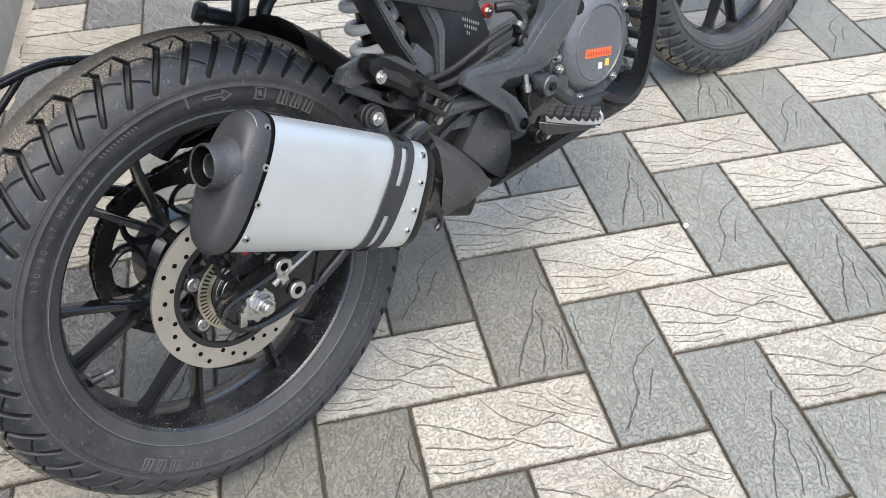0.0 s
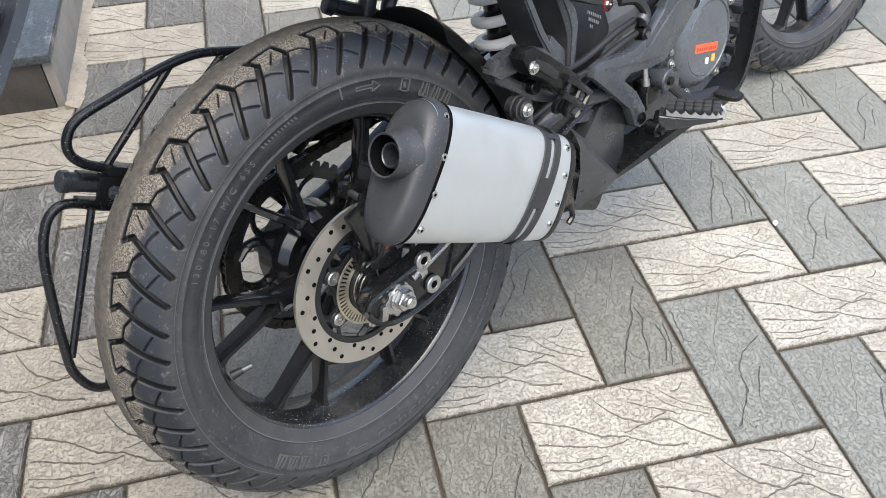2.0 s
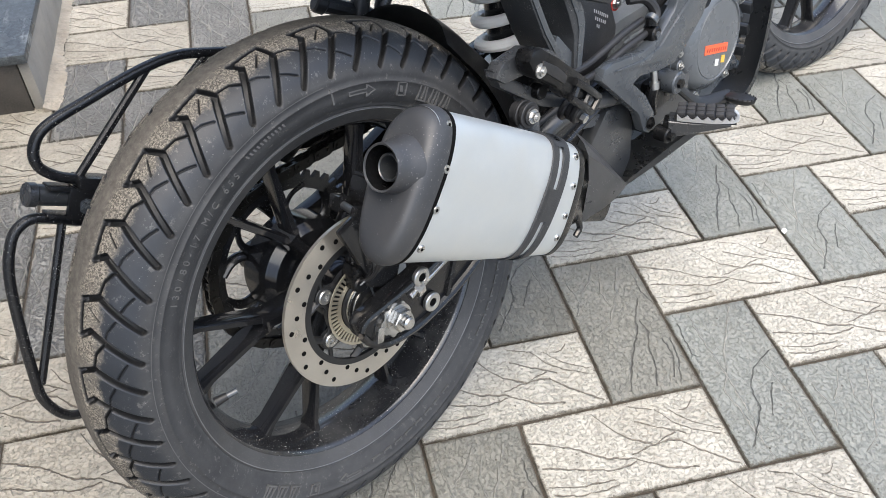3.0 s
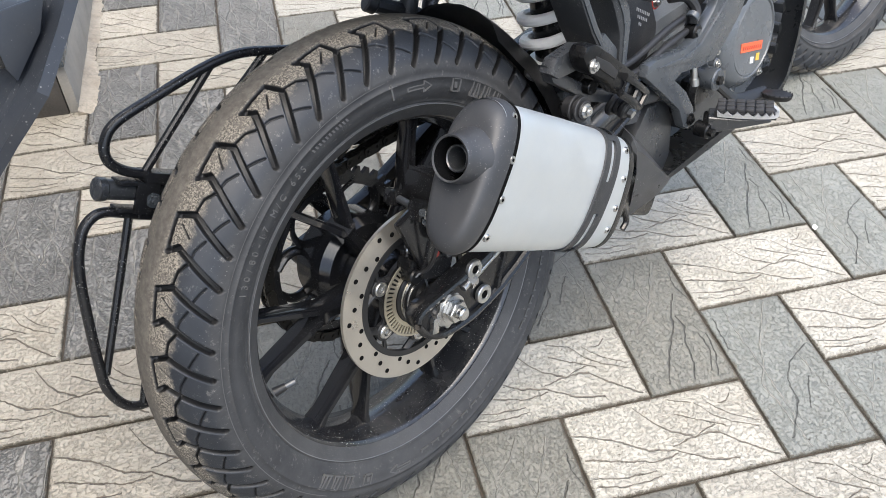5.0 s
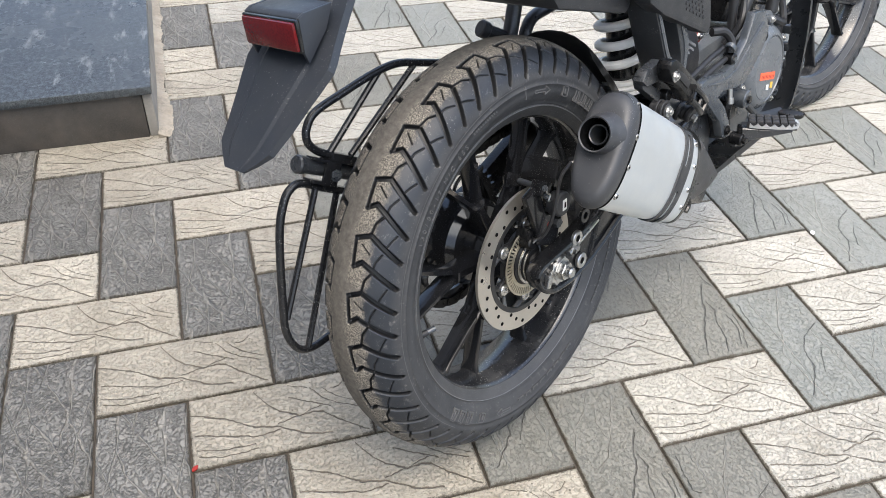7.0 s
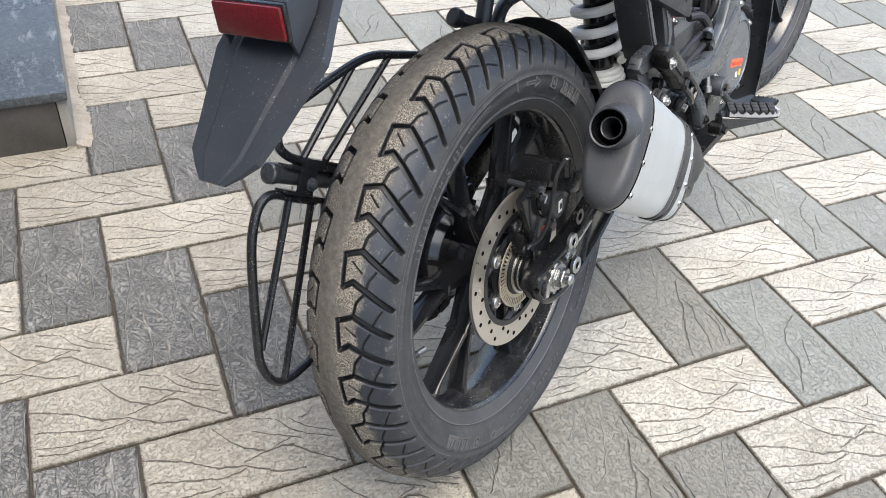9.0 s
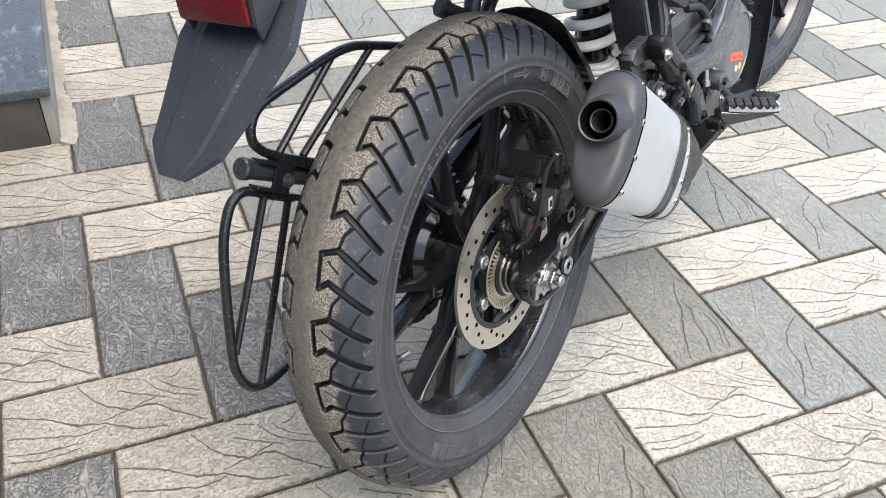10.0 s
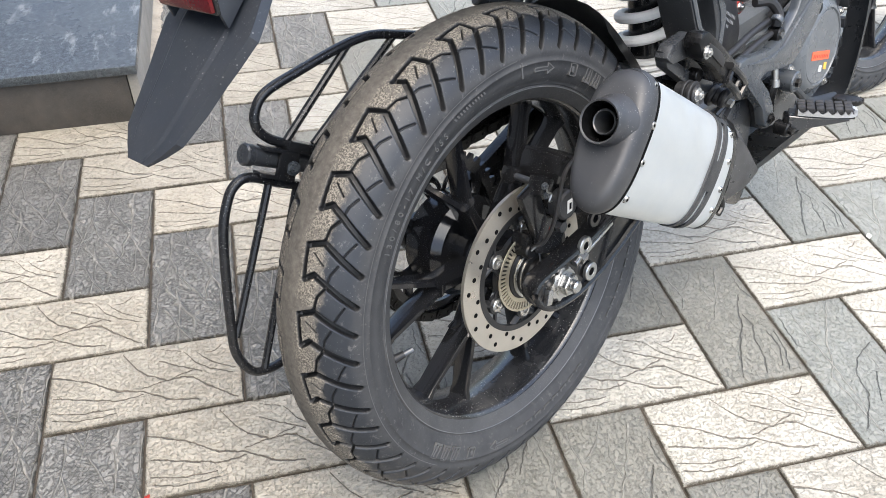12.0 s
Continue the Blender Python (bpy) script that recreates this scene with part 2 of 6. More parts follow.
GREY_RIDGES_2 = [
    ([(0.03, 0.70), (0.44, 0.81), (0.56, 0.66), (0.68, 0.57), (0.97, 0.22)], 1.5),
    ([(0.08, 0.74), (0.25, 0.69), (0.58, 0.70), (0.80, 0.73), (0.97, 0.72)], 1.3),
    ([(0.06, 0.20), (0.30, 0.16), (0.60, 0.24)], 1.0),
]


def tile_material(name, lo, hi, groove, ridge, dirt, deep, cuts_of=(), ridges_of=(), coarse=False):
    """Riven-slate concrete paver out of one mould: wavy cuts and ridges along its length, grainy face, worn and stained."""
    m, n, l, bs = nodes_of(name)
    mark = n.new("ShaderNodeAttribute")
    mark.attribute_name = "paver_place"
    tc = mark.outputs["Vector"]
    rnd = n.new("ShaderNodeObjectInfo").outputs["Random"]
    isl = n.new("ShaderNodeNewGeometry").outputs["Random Per Island"]
    rnd = math_node(n, l, "FRACT", math_node(n, l, "ADD", math_node(n, l, "MULTIPLY", rnd, 13.0), math_node(n, l, "MULTIPLY", isl, 5.0)))
    off2 = n.new("ShaderNodeCombineXYZ")
    for k, f in enumerate((37.0, 53.0, 11.0)):
        l.new(math_node(n, l, "MULTIPLY", rnd, f), off2.inputs[k])
    add2 = n.new("ShaderNodeVectorMath")
    l.new(tc, add2.inputs[0]), l.new(off2.outputs[0], add2.inputs[1])
    co = add2.outputs[0]
    sep = n.new("ShaderNodeSeparateXYZ")
    l.new(tc, sep.inputs[0])
    along = math_node(n, l, "ADD", math_node(n, l, "DIVIDE", sep.outputs[0], 0.30), 0.5)
    wave_ = math_node(n, l, "MULTIPLY", math_node(n, l, "SUBTRACT", noise_at(n, l, tc, 42.0, 4.0, 0.62), 0.5), 0.085)
    across = math_node(n, l, "ADD", math_node(n, l, "ADD", math_node(n, l, "DIVIDE", sep.outputs[1], 0.15), 0.5), wave_)
    across = math_node(n, l, "ADD", math_node(n, l, "MULTIPLY", across, 0.8), 0.1)
    swell = math_node(n, l, "ADD", math_node(n, l, "MULTIPLY", noise_at(n, l, co, 34.0, 3.0, 0.6), 1.9), 0.12)

    def line(pts, half):
        """One wavy line: its height across the paver as a ramp along it."""
        r = n.new("ShaderNodeValToRGB")
        r.color_ramp.interpolation = "LINEAR"
        el = r.color_ramp.elements
        stops = [(max(0.0, pts[0][0] - 0.006), 0.0)] + [(x, 0.1 + 0.8 * y) for x, y in pts] + [(min(1.0, pts[-1][0] + 0.006), 0.0)]
        el[0].position, el[0].color = stops[0][0], (0, 0, 0, 1)
        el[1].position, el[1].color = stops[-1][0], (0, 0, 0, 1)
        for x, v in stops[1:-1]:
            e = el.new(x)
            e.color = (v, v, v, 1)
        l.new(along, r.inputs[0])
        gap = math_node(n, l, "ABSOLUTE", math_node(n, l, "SUBTRACT", across, r.outputs[0]))
        share = math_node(n, l, "DIVIDE", gap, math_node(n, l, "MULTIPLY", swell, half * 0.95 / 150.0))
        return ramp(n, l, share, 0.45, 1.25, (1, 1, 1), (0, 0, 0))

    def all_of(lines):
        out = None
        for pts, half in lines:
            one = line(pts, half)
            out = one if out is None else math_node(n, l, "MAXIMUM", out, one)
        return out

    def runs(rot, per_m, swing, stretch, width, keep, seed):
        """Tangled long lines: level lines of a sloping, bumpy field."""
        mp = n.new("ShaderNodeMapping")
        mp.inputs["Rotation"].default_value, mp.inputs["Location"].default_value = (0, 0, rot), (seed, seed * 0.7, 0)
        l.new(tc, mp.inputs["Vector"])
        sp = n.new("ShaderNodeSeparateXYZ")
        l.new(mp.outputs[0], sp.inputs[0])
        sq = n.new("ShaderNodeMapping")
        sq.inputs["Scale"].default_value = (stretch, 1, 1)
        l.new(mp.outputs[0], sq.inputs["Vector"])
        wob = noise_at(n, l, sq.outputs[0], 11.0, 3.0, 0.55)
        f = math_node(n, l, "ADD", math_node(n, l, "MULTIPLY", sp.outputs[1], per_m), math_node(n, l, "MULTIPLY", wob, swing))
        tri = math_node(n, l, "PINGPONG", f, 0.5)
        wid = math_node(n, l, "MULTIPLY", noise_at(n, l, tc, 24.0, 2.0, 0.5), width * 2)
        one = ramp(n, l, math_node(n, l, "DIVIDE", tri, wid), 0.35, 1.0, (1, 1, 1), (0, 0, 0))
        mask = ramp(n, l, noise_at(n, l, mp.outputs[0], 11.0, 2.0, 0.5), keep, keep + 0.06)
        return math_node(n, l, "MULTIPLY", one, mask)

    big = noise_at(n, l, co, 7.0, 6.0, 0.62)
    mid = noise_at(n, l, co, 60.0, 5.0, 0.68)
    pit = noise_at(n, l, co, 190.0 if not coarse else 170.0, 4.0, 0.66, 0.6)
    fleck = noise_at(n, l, co, 120.0, 5.0, 0.72)
    pull = n.new("ShaderNodeMapping")
    pull.inputs["Scale"].default_value = (0.30, 1, 1)
    l.new(co, pull.inputs["Vector"])
    riven = noise_at(n, l, pull.outputs[0], 95.0, 5.0, 0.66, 1.4)
    col = mix(n, l, ramp(n, l, big, 0.28, 0.72), lo, hi)
    col = mix(n, l, math_node(n, l, "MULTIPLY", ramp(n, l, mid, 0.42, 0.62), 0.45), col, tuple(c * 0.80 for c in lo))
    col = mix(n, l, math_node(n, l, "MULTIPLY", ramp(n, l, riven, 0.52, 0.64), 0.42), col, tuple(c * 0.70 for c in lo))
    col = mix(n, l, math_node(n, l, "MULTIPLY", ramp(n, l, riven, 0.46, 0.36), 0.28), col, tuple(min(0.85, c * 1.14) for c in hi))
    col = mix(n, l, math_node(n, l, "MULTIPLY", ramp(n, l, pit, 0.53, 0.62), 0.50 if coarse else 0.36), col, tuple(c * (0.45 if coarse else 0.58) for c in lo))
    col = mix(n, l, math_node(n, l, "MULTIPLY", ramp(n, l, fleck, 0.63, 0.68), 0.60), col, tuple(c * 0.36 for c in lo))
    crumb = n.new("ShaderNodeTexVoronoi")
    crumb.inputs["Scale"].default_value = 75.0
    l.new(co, crumb.inputs["Vector"])
    spot = math_node(n, l, "MULTIPLY", ramp(n, l, crumb.outputs["Distance"], 0.08, 0.15, (1, 1, 1), (0, 0, 0)), ramp(n, l, crumb.outputs["Color"], 0.74, 0.78))
    col = mix(n, l, math_node(n, l, "MULTIPLY", spot, 0.75), col, (0.060, 0.045, 0.032))
    stain = ramp(n, l, noise_at(n, l, co, 9.0, 6.0, 0.72), 0.47, 0.75)
    col = mix(n, l, math_node(n, l, "MULTIPLY", stain, dirt), col, (0.135, 0.107, 0.068))
    ex = math_node(n, l, "SUBTRACT", 0.148, math_node(n, l, "ABSOLUTE", sep.outputs[0]))
    ey = math_node(n, l, "SUBTRACT", 0.073, math_node(n, l, "ABSOLUTE", sep.outputs[1]))
    ragged = math_node(n, l, "ADD", math_node(n, l, "MULTIPLY", math_node(n, l, "SUBTRACT", mid, 0.5), 0.016), math_node(n, l, "MULTIPLY", math_node(n, l, "SUBTRACT", pit, 0.5), 0.018))
    rimd = math_node(n, l, "ADD", math_node(n, l, "MINIMUM", ex, ey), ragged)
    col = mix(n, l, ramp(n, l, rimd, 0.0008, 0.0032, (0.85,) * 3, (0, 0, 0)), col, (0.078, 0.067, 0.049))
    h = math_node(n, l, "SUBTRACT", math_node(n, l, "MULTIPLY", mid, 0.6), math_node(n, l, "MULTIPLY", riven, 0.85))
    if coarse:
        veins = math_node(n, l, "MAXIMUM", runs(0.12, 30.0, 3.0, 0.35, 0.085, 0.40, 0.0), runs(-0.45, 26.0, 2.6, 0.35, 0.070, 0.45, 4.1))
        knots = math_node(n, l, "MAXIMUM", runs(0.9, 150.0, 11.0, 0.9, 0.10, 0.44, 9.3), runs(-1.1, 140.0, 11.0, 0.9, 0.10, 0.46, 2.3))
        col = mix(n, l, math_node(n, l, "MULTIPLY", knots, 0.42), col, groove)
        col = mix(n, l, math_node(n, l, "MULTIPLY", veins, deep), col, ridge)
        h = math_node(n, l, "SUBTRACT", math_node(n, l, "ADD", h, math_node(n, l, "MULTIPLY", veins, 1.2)), math_node(n, l, "MULTIPLY", knots, 0.5))
    if ridges_of:
        raised = all_of(ridges_of)
        col = mix(n, l, math_node(n, l, "MULTIPLY", raised, 0.6), col, ridge)
        h = math_node(n, l, "ADD", h, math_node(n, l, "MULTIPLY", raised, 0.8))
    if cuts_of:
        cuts = all_of(cuts_of)
        col = mix(n, l, math_node(n, l, "MULTIPLY", cuts, deep), col, groove)
        h = math_node(n, l, "SUBTRACT", h, math_node(n, l, "MULTIPLY", cuts, 1.8))
    tint = n.new("ShaderNodeHueSaturation")
    l.new(col, tint.inputs["Color"])
    both = math_node(n, l, "FRACT", math_node(n, l, "ADD", math_node(n, l, "MULTIPLY", rnd, 7.0), isl))
    l.new(math_node(n, l, "ADD", math_node(n, l, "MULTIPLY", both, 0.18), 0.74), tint.inputs["Value"])
    tint.inputs["Saturation"].default_value = 1.15
    l.new(tint.outputs[0], bs.inputs["Base Color"])
    bs.inputs["Roughness"].default_value = 0.62
    bs.inputs["Specular IOR Level"].default_value = 0.4
    h = math_node(n, l, "SUBTRACT", h, math_node(n, l, "MULTIPLY", ramp(n, l, pit, 0.50, 0.62), 0.8 if coarse else 0.45))
    bump(n, l, h, 1.0, 0.0034 if coarse else 0.0026, bs)
    return m


M_BEIGE = tile_material("cream_paver", (0.430, 0.407, 0.350), (0.585, 0.564, 0.506), (0.15, 0.125, 0.095), None, 0.28, 0.72, CREAM_CUTS)
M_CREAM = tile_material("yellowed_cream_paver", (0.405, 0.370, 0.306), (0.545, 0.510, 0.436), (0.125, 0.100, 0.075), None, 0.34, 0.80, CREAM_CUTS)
M_GREY = tile_material("grey_paver", (0.226, 0.232, 0.212), (0.304, 0.313, 0.292), (0.065, 0.064, 0.058), (0.40, 0.385, 0.345), 0.16, 0.70, GREY_CUTS, GREY_RIDGES)
M_GREY_2 = tile_material("grey_paver_other_mould", (0.226, 0.232, 0.212), (0.304, 0.313, 0.292), (0.065, 0.064, 0.058), (0.40, 0.385, 0.345), 0.16, 0.70, GREY_CUTS_2, GREY_RIDGES_2)
M_WORN = tile_material("worn_grey_paver", (0.196, 0.193, 0.170), (0.270, 0.266, 0.238), (0.055, 0.053, 0.047), (0.34, 0.33, 0.295), 0.16, 0.6, GREY_CUTS, GREY_RIDGES)
M_WORN_2 = tile_material("worn_grey_paver_other_mould", (0.196, 0.193, 0.170), (0.270, 0.266, 0.238), (0.055, 0.053, 0.047), (0.34, 0.33, 0.295), 0.16, 0.6, GREY_CUTS_2, GREY_RIDGES_2)
M_COARSE = tile_material("coarse_grey_paver", (0.212, 0.206, 0.190), (0.285, 0.279, 0.260), (0.060, 0.058, 0.053), (0.365, 0.350, 0.316), 0.08, 0.75, coarse=True)
M_JOINT = plain("joint_sand", (0.050, 0.041, 0.031), 0.95, var=0.4, grain=300, bumpy=0.8)


def granite_material():
    m, n, l, bs = nodes_of("black_granite")
    co = n.new("ShaderNodeTexCoord").outputs["Object"]
    fleck = noise_at(n, l, co, 420.0, 3.0, 0.7)
    haze = noise_at(n, l, co, 3.5, 6.0, 0.7)
    mp = n.new("ShaderNodeMapping")
    mp.inputs["Scale"].default_value, mp.inputs["Rotation"].default_value = (16.0, 4.5, 1), (0, 0, radians(30))
    l.new(co, mp.inputs["Vector"])
    # pale streaks of reflected sky, put into the stone's colour
    pale_reflection = ramp(n, l, noise_at(n, l, mp.outputs[0], 2.2, 5.0, 0.65), 0.58, 0.74)
    mottle = noise_at(n, l, co, 85.0, 8.0, 0.8)
    col = mix(n, l, ramp(n, l, fleck, 0.4, 0.75), (0.020, 0.024, 0.027), (0.080, 0.090, 0.098))
    col = mix(n, l, math_node(n, l, "MULTIPLY", ramp(n, l, mottle, 0.46, 0.66), 0.6), col, (0.125, 0.145, 0.155))
    col = mix(n, l, math_node(n, l, "MULTIPLY", ramp(n, l, haze, 0.35, 0.8), 0.22), col, (0.15, 0.17, 0.18))
    col = mix(n, l, math_node(n, l, "MULTIPLY", pale_reflection, 0.45), col, (0.42, 0.44, 0.44))
    l.new(col, bs.inputs["Base Color"])
    l.new(ramp(n, l, haze, 0.3, 0.8, (0.16,) * 3, (0.42,) * 3), bs.inputs["Roughness"])
    return m


M_GRANITE = granite_material()
M_RISER = plain("dusty_riser_stone", (0.046, 0.042, 0.037), 0.55, var=0.45, grain=260, dust=0.30, dust_col=(0.15, 0.12, 0.095), bumpy=0.5, speck=0.25)


def glassy_red():
    m, n, l, bs = nodes_of("reflector_red")
    co = n.new("ShaderNodeTexCoord").outputs["Object"]
    v = n.new("ShaderNodeTexVoronoi")
    v.inputs["Scale"].default_value = 420.0
    l.new(co, v.inputs["Vector"])
    col = mix(n, l, ramp(n, l, v.outputs["Distance"], 0.1, 0.6), (0.065, 0.003, 0.005), (0.11, 0.005, 0.007))
    l.new(col, bs.inputs["Base Color"])
    bs.inputs["Roughness"].default_value = 0.14
    bs.inputs["Coat Weight"].default_value = 0.15
    bs.inputs["Specular IOR Level"].default_value = 0.3
    bump(n, l, v.outputs["Distance"], 0.15, 0.0005, bs)
    return m


M_REFLECT = glassy_red()

# ---- shape helpers ----
BIKE = pose(-0.006, -0.069, 0.001, -11.78, 0, 0.9)
HUB = Vector((0, 0, 0.32))


def part(name, bm, material, parent, label="", smooth=True, angle=35):
    """Link a bmesh as one mesh object under a thing or under a part."""
    bmesh.ops.recalc_face_normals(bm, faces=bm.faces)
    me = bpy.data.meshes.new(name)
    bm.to_mesh(me)
    bm.free()
    for mt in material if isinstance(material, (list, tuple)) else (material,):
        me.materials.append(mt)
    if smooth:
        me.shade_smooth()
        me.set_sharp_from_angle(angle=radians(angle))
    ob = new(name, me)
    ob.parent = parent
    if label:
        tagged(ob, label)
    return ob


def curve_points(pts, per=6, closed=False):
    """Catmull-Rom through the points."""
    p = [Vector(q) for q in pts]
    k, out = len(p), []
    for i in range(k if closed else k - 1):
        a = p[(i - 1) % k] if closed or i else p[i] * 2 - p[i + 1]
        b, c = p[i], p[(i + 1) % k]
        d = p[(i + 2) % k] if closed or i + 2 < k else c * 2 - b
        for s in range(per):
            t = s / per
            out.append(0.5 * (2 * b + (c - a) * t + (2 * a - 5 * b + 4 * c - d) * t * t + (3 * b - a - 3 * c + d) * t ** 3))
    if not closed:
        out.append(p[-1])
    return out


def skin(bm, rings, cap0=True, cap1=True, around=True):
    """Faces between rings of equal length."""
    vs = [[bm.verts.new(q) for q in r] for r in rings]
    m = len(vs[0])
    for a, b in zip(vs, vs[1:]):
        for i in range(m if around else m - 1):
            j = (i + 1) % m
            bm.faces.new((a[i], a[j], b[j], b[i]))
    if cap0:
        bm.faces.new(vs[0][::-1])
    if cap1:
        bm.faces.new(vs[-1])
    return vs


def tube(bm, pts, r, seg=10, smooth=0, closed=False, r_end=None, flat=1.0):
    """A round bar along the points; flat squashes it across."""
    p = curve_points(pts, smooth, closed) if smooth else [Vector(q) for q in pts]
    rings, side = [], None
    for i, q in enumerate(p):
        nxt = p[(i + 1) % len(p)] if closed or i + 1 < len(p) else q
        prv = p[i - 1] if closed or i else q
        d = (nxt - prv).normalized()
        if side is None:
            side = d.orthogonal().normalized()
        side = (side - d * side.dot(d)).normalized()
        up = d.cross(side)
        rr = r if r_end is None else r + (r_end - r) * i / (len(p) - 1)
        rings.append([q + side * math.cos(2 * math.pi * k / seg) * rr + up * math.sin(2 * math.pi * k / seg) * rr * flat for k in range(seg)])
    if closed:
        rings.append(rings[0])
    skin(bm, rings, not closed, not closed)
    if closed:
        bmesh.ops.remove_doubles(bm, verts=bm.verts, dist=1e-6)


def cyl(bm, a, b, r, seg=20, r2=None, chamfer=0.0):
    a, b = Vector(a), Vector(b)
    d = (b - a).normalized()
    s = d.orthogonal().normalized()
    u = d.cross(s)
    r2 = r if r2 is None else r2
    stops = [(a, r), (b, r2)]
    if chamfer:
        stops = [(a, r - chamfer), (a + d * chamfer, r), (b - d * chamfer, r2), (b, r2 - chamfer)]
    skin(bm, [[q + s * math.cos(2 * math.pi * k / seg) * rr + u * math.sin(2 * math.pi * k / seg) * rr for k in range(seg)] for q, rr in stops])


def lathe(bm, profile, centre, seg=48, closed=True, axis="y"):
    """Turn a profile of (radius, offset along the axis) round the axis through centre."""
    cx, cy, cz = centre
    rings = []
    for r, o in profile:
        ring = []
        for k in range(seg):
            c, s = math.cos(2 * math.pi * k / seg) * r, math.sin(2 * math.pi * k / seg) * r
            ring.append((cx + c, cy + o, cz + s) if axis == "y" else (cx + c, cy + s, cz + o))
        rings.append(ring)
    if closed:
        rings.append(rings[0])
    skin(bm, rings, False, False)
    if closed:
        bmesh.ops.remove_doubles(bm, verts=bm.verts, dist=1e-7)


def box(bm, centre, size, turn=None, bevel=0.002):
    t = bmesh.new()
    bmesh.ops.create_cube(t, size=1.0)
    bmesh.ops.scale(t, vec=size, verts=t.verts)
    if bevel:
        bmesh.ops.bevel(t, geom=t.edges[:], offset=bevel, segments=2, affect="EDGES", profile=0.6)
    m = Matrix.Translation(centre) @ (turn.to_4x4() if turn else Matrix())
    bmesh.ops.transform(t, matrix=m, verts=t.verts)
    blend(bm, t)


def blend(bm, other):
    """Move all of another bmesh into bm."""
    vs = {v: bm.verts.new(v.co) for v in other.verts}
    for f in other.faces:
        try:
            g = bm.faces.new([vs[v] for v in f.verts])
            g.material_index = f.material_index
        except ValueError:
            pass
    other.free()


def plate(bm, pts, y, thick, bevel=0.0025, holes=()):
    """A plate cut to an outline of (x, z) or (x, y, z), thick towards the bike's middle."""
    t = bmesh.new()
    out = [Vector((q[0], y, q[1])) if len(q) == 2 else Vector(q) for q in pts]
    front = [t.verts.new(q) for q in out]
    back = [t.verts.new(q + Vector((0, thick, 0))) for q in out]
    t.faces.new(front)
    t.faces.new(back[::-1])
    for i in range(len(out)):
        j = (i + 1) % len(out)
        t.faces.new((front[j], front[i], back[i], back[j]))
    bmesh.ops.recalc_face_normals(t, faces=t.faces)
    if bevel:
        bmesh.ops.bevel(t, geom=t.edges[:], offset=bevel, segments=2, affect="EDGES", profile=0.6)
    blend(bm, t)


def ring_plate(bm, outer, inner, y, thick):
    """A flat ring between two outlines of equal length, (x, z) pairs."""
    n_ = len(outer)
    rows = [[(*(q[:1]), yy, q[1]) for q in o] for o, yy in ((outer, y), (outer, y + thick), (inner, y + thick), (inner, y))]
    rows.append(rows[0])
    skin(bm, rows, False, False)
    bmesh.ops.remove_doubles(bm, verts=bm.verts, dist=1e-7)


def bolt(bm, at, to, r=0.006, h=0.005, washer=True):
    """A hex bolt head that faces along 'to'."""
    at, d = Vector(at), Vector(to).normalized()
    if washer:
        cyl(bm, at, at + d * 0.0016, r * 1.35, 18)
    cyl(bm, at, at + d * h, r, 6, r * 0.94)
    cyl(bm, at, at + d * (h + 0.002), r * 0.45, 12)


# ---- ground ----
PAVE = Matrix.Translation((0.0923, -0.3084, 0)) @ Matrix.Rotation(radians(-31.854), 4, "Z")
UNIT = 0.15


def ground():
    bm = bmesh.new()
    s = 60.0
    bm.faces.new([bm.verts.new(q) for q in ((-s, -s, -0.005), (s, -s, -0.005), (s, s, -0.005), (-s, s, -0.005))])
    g = part("ground", bm, M_JOINT, None, smooth=False)
    return tagged(g, "open ground of dark sandy joint bed under pavers", "ground", kind="structure")


ground()

# granite step of the shop entrance, in paver coordinates
STEP_H = 0.142


def step():
    root = tagged(new("entrance_step"), "low entrance step with polished black granite top and cement side", "step", kind="structure")
    foot = Vector((0.046, 1.108, 0))
    root.matrix_world = Matrix.Translation(foot) @ Matrix.Rotation(radians(-31.854), 4, "Z")
    w, d, h = 2.6, 2.4, STEP_H
    bm = bmesh.new()
    box(bm, (-w / 2 - 0.004, d / 2, h / 2 - 0.012), (w, d, h - 0.024), bevel=0.001)
    part("riser", bm, M_RISER, root, "dusty dark stone riser")
    bm = bmesh.new()
    box(bm, (-w / 2 + 0.0235, d / 2 - 0.006, h - 0.010), (w, d + 0.012, 0.022), bevel=0.005)
    part("slab", bm, M_GRANITE, root, "polished black granite slab, pale reflections painted into its colour")
    bm = bmesh.new()
    box(bm, (0.009, d / 2 + 0.002, h / 2 - 0.012), (0.022, d, h - 0.024), bevel=0.002)
    part("side_face", bm, M_SIDE, root, "dusty grey stone side face")
    bm = bmesh.new()
    rnd = random.Random(3)
    rows = []
    wob = 0.0
    for i in range(321):
        y = -0.012 + (d + 0.02) * i / 320
        wob = wob * 0.86 + rnd.uniform(-0.0042, 0.0042)
        e, t = 0.047 + wob, 0.013 + 0.3 * wob + rnd.uniform(-0.0015, 0.0015)
        f = (e - 0.018)
        rows.append([(0.018, y, 0.0), (0.018, y, t)] + [(0.018 + f * k, y + rnd.uniform(-0.002, 0.002), 0.001 + (t - 0.001) * (1 - k) ** 1.3 + rnd.uniform(-0.0014, 0.0014)) for k in (0.25, 0.5, 0.75, 0.9)] + [(e, y, 0.0)])
    skin(bm, rows)
    part("mortar_fillet", bm, M_CEMENT, root, "rough cream mortar fillet along the foot")
    return root


step()


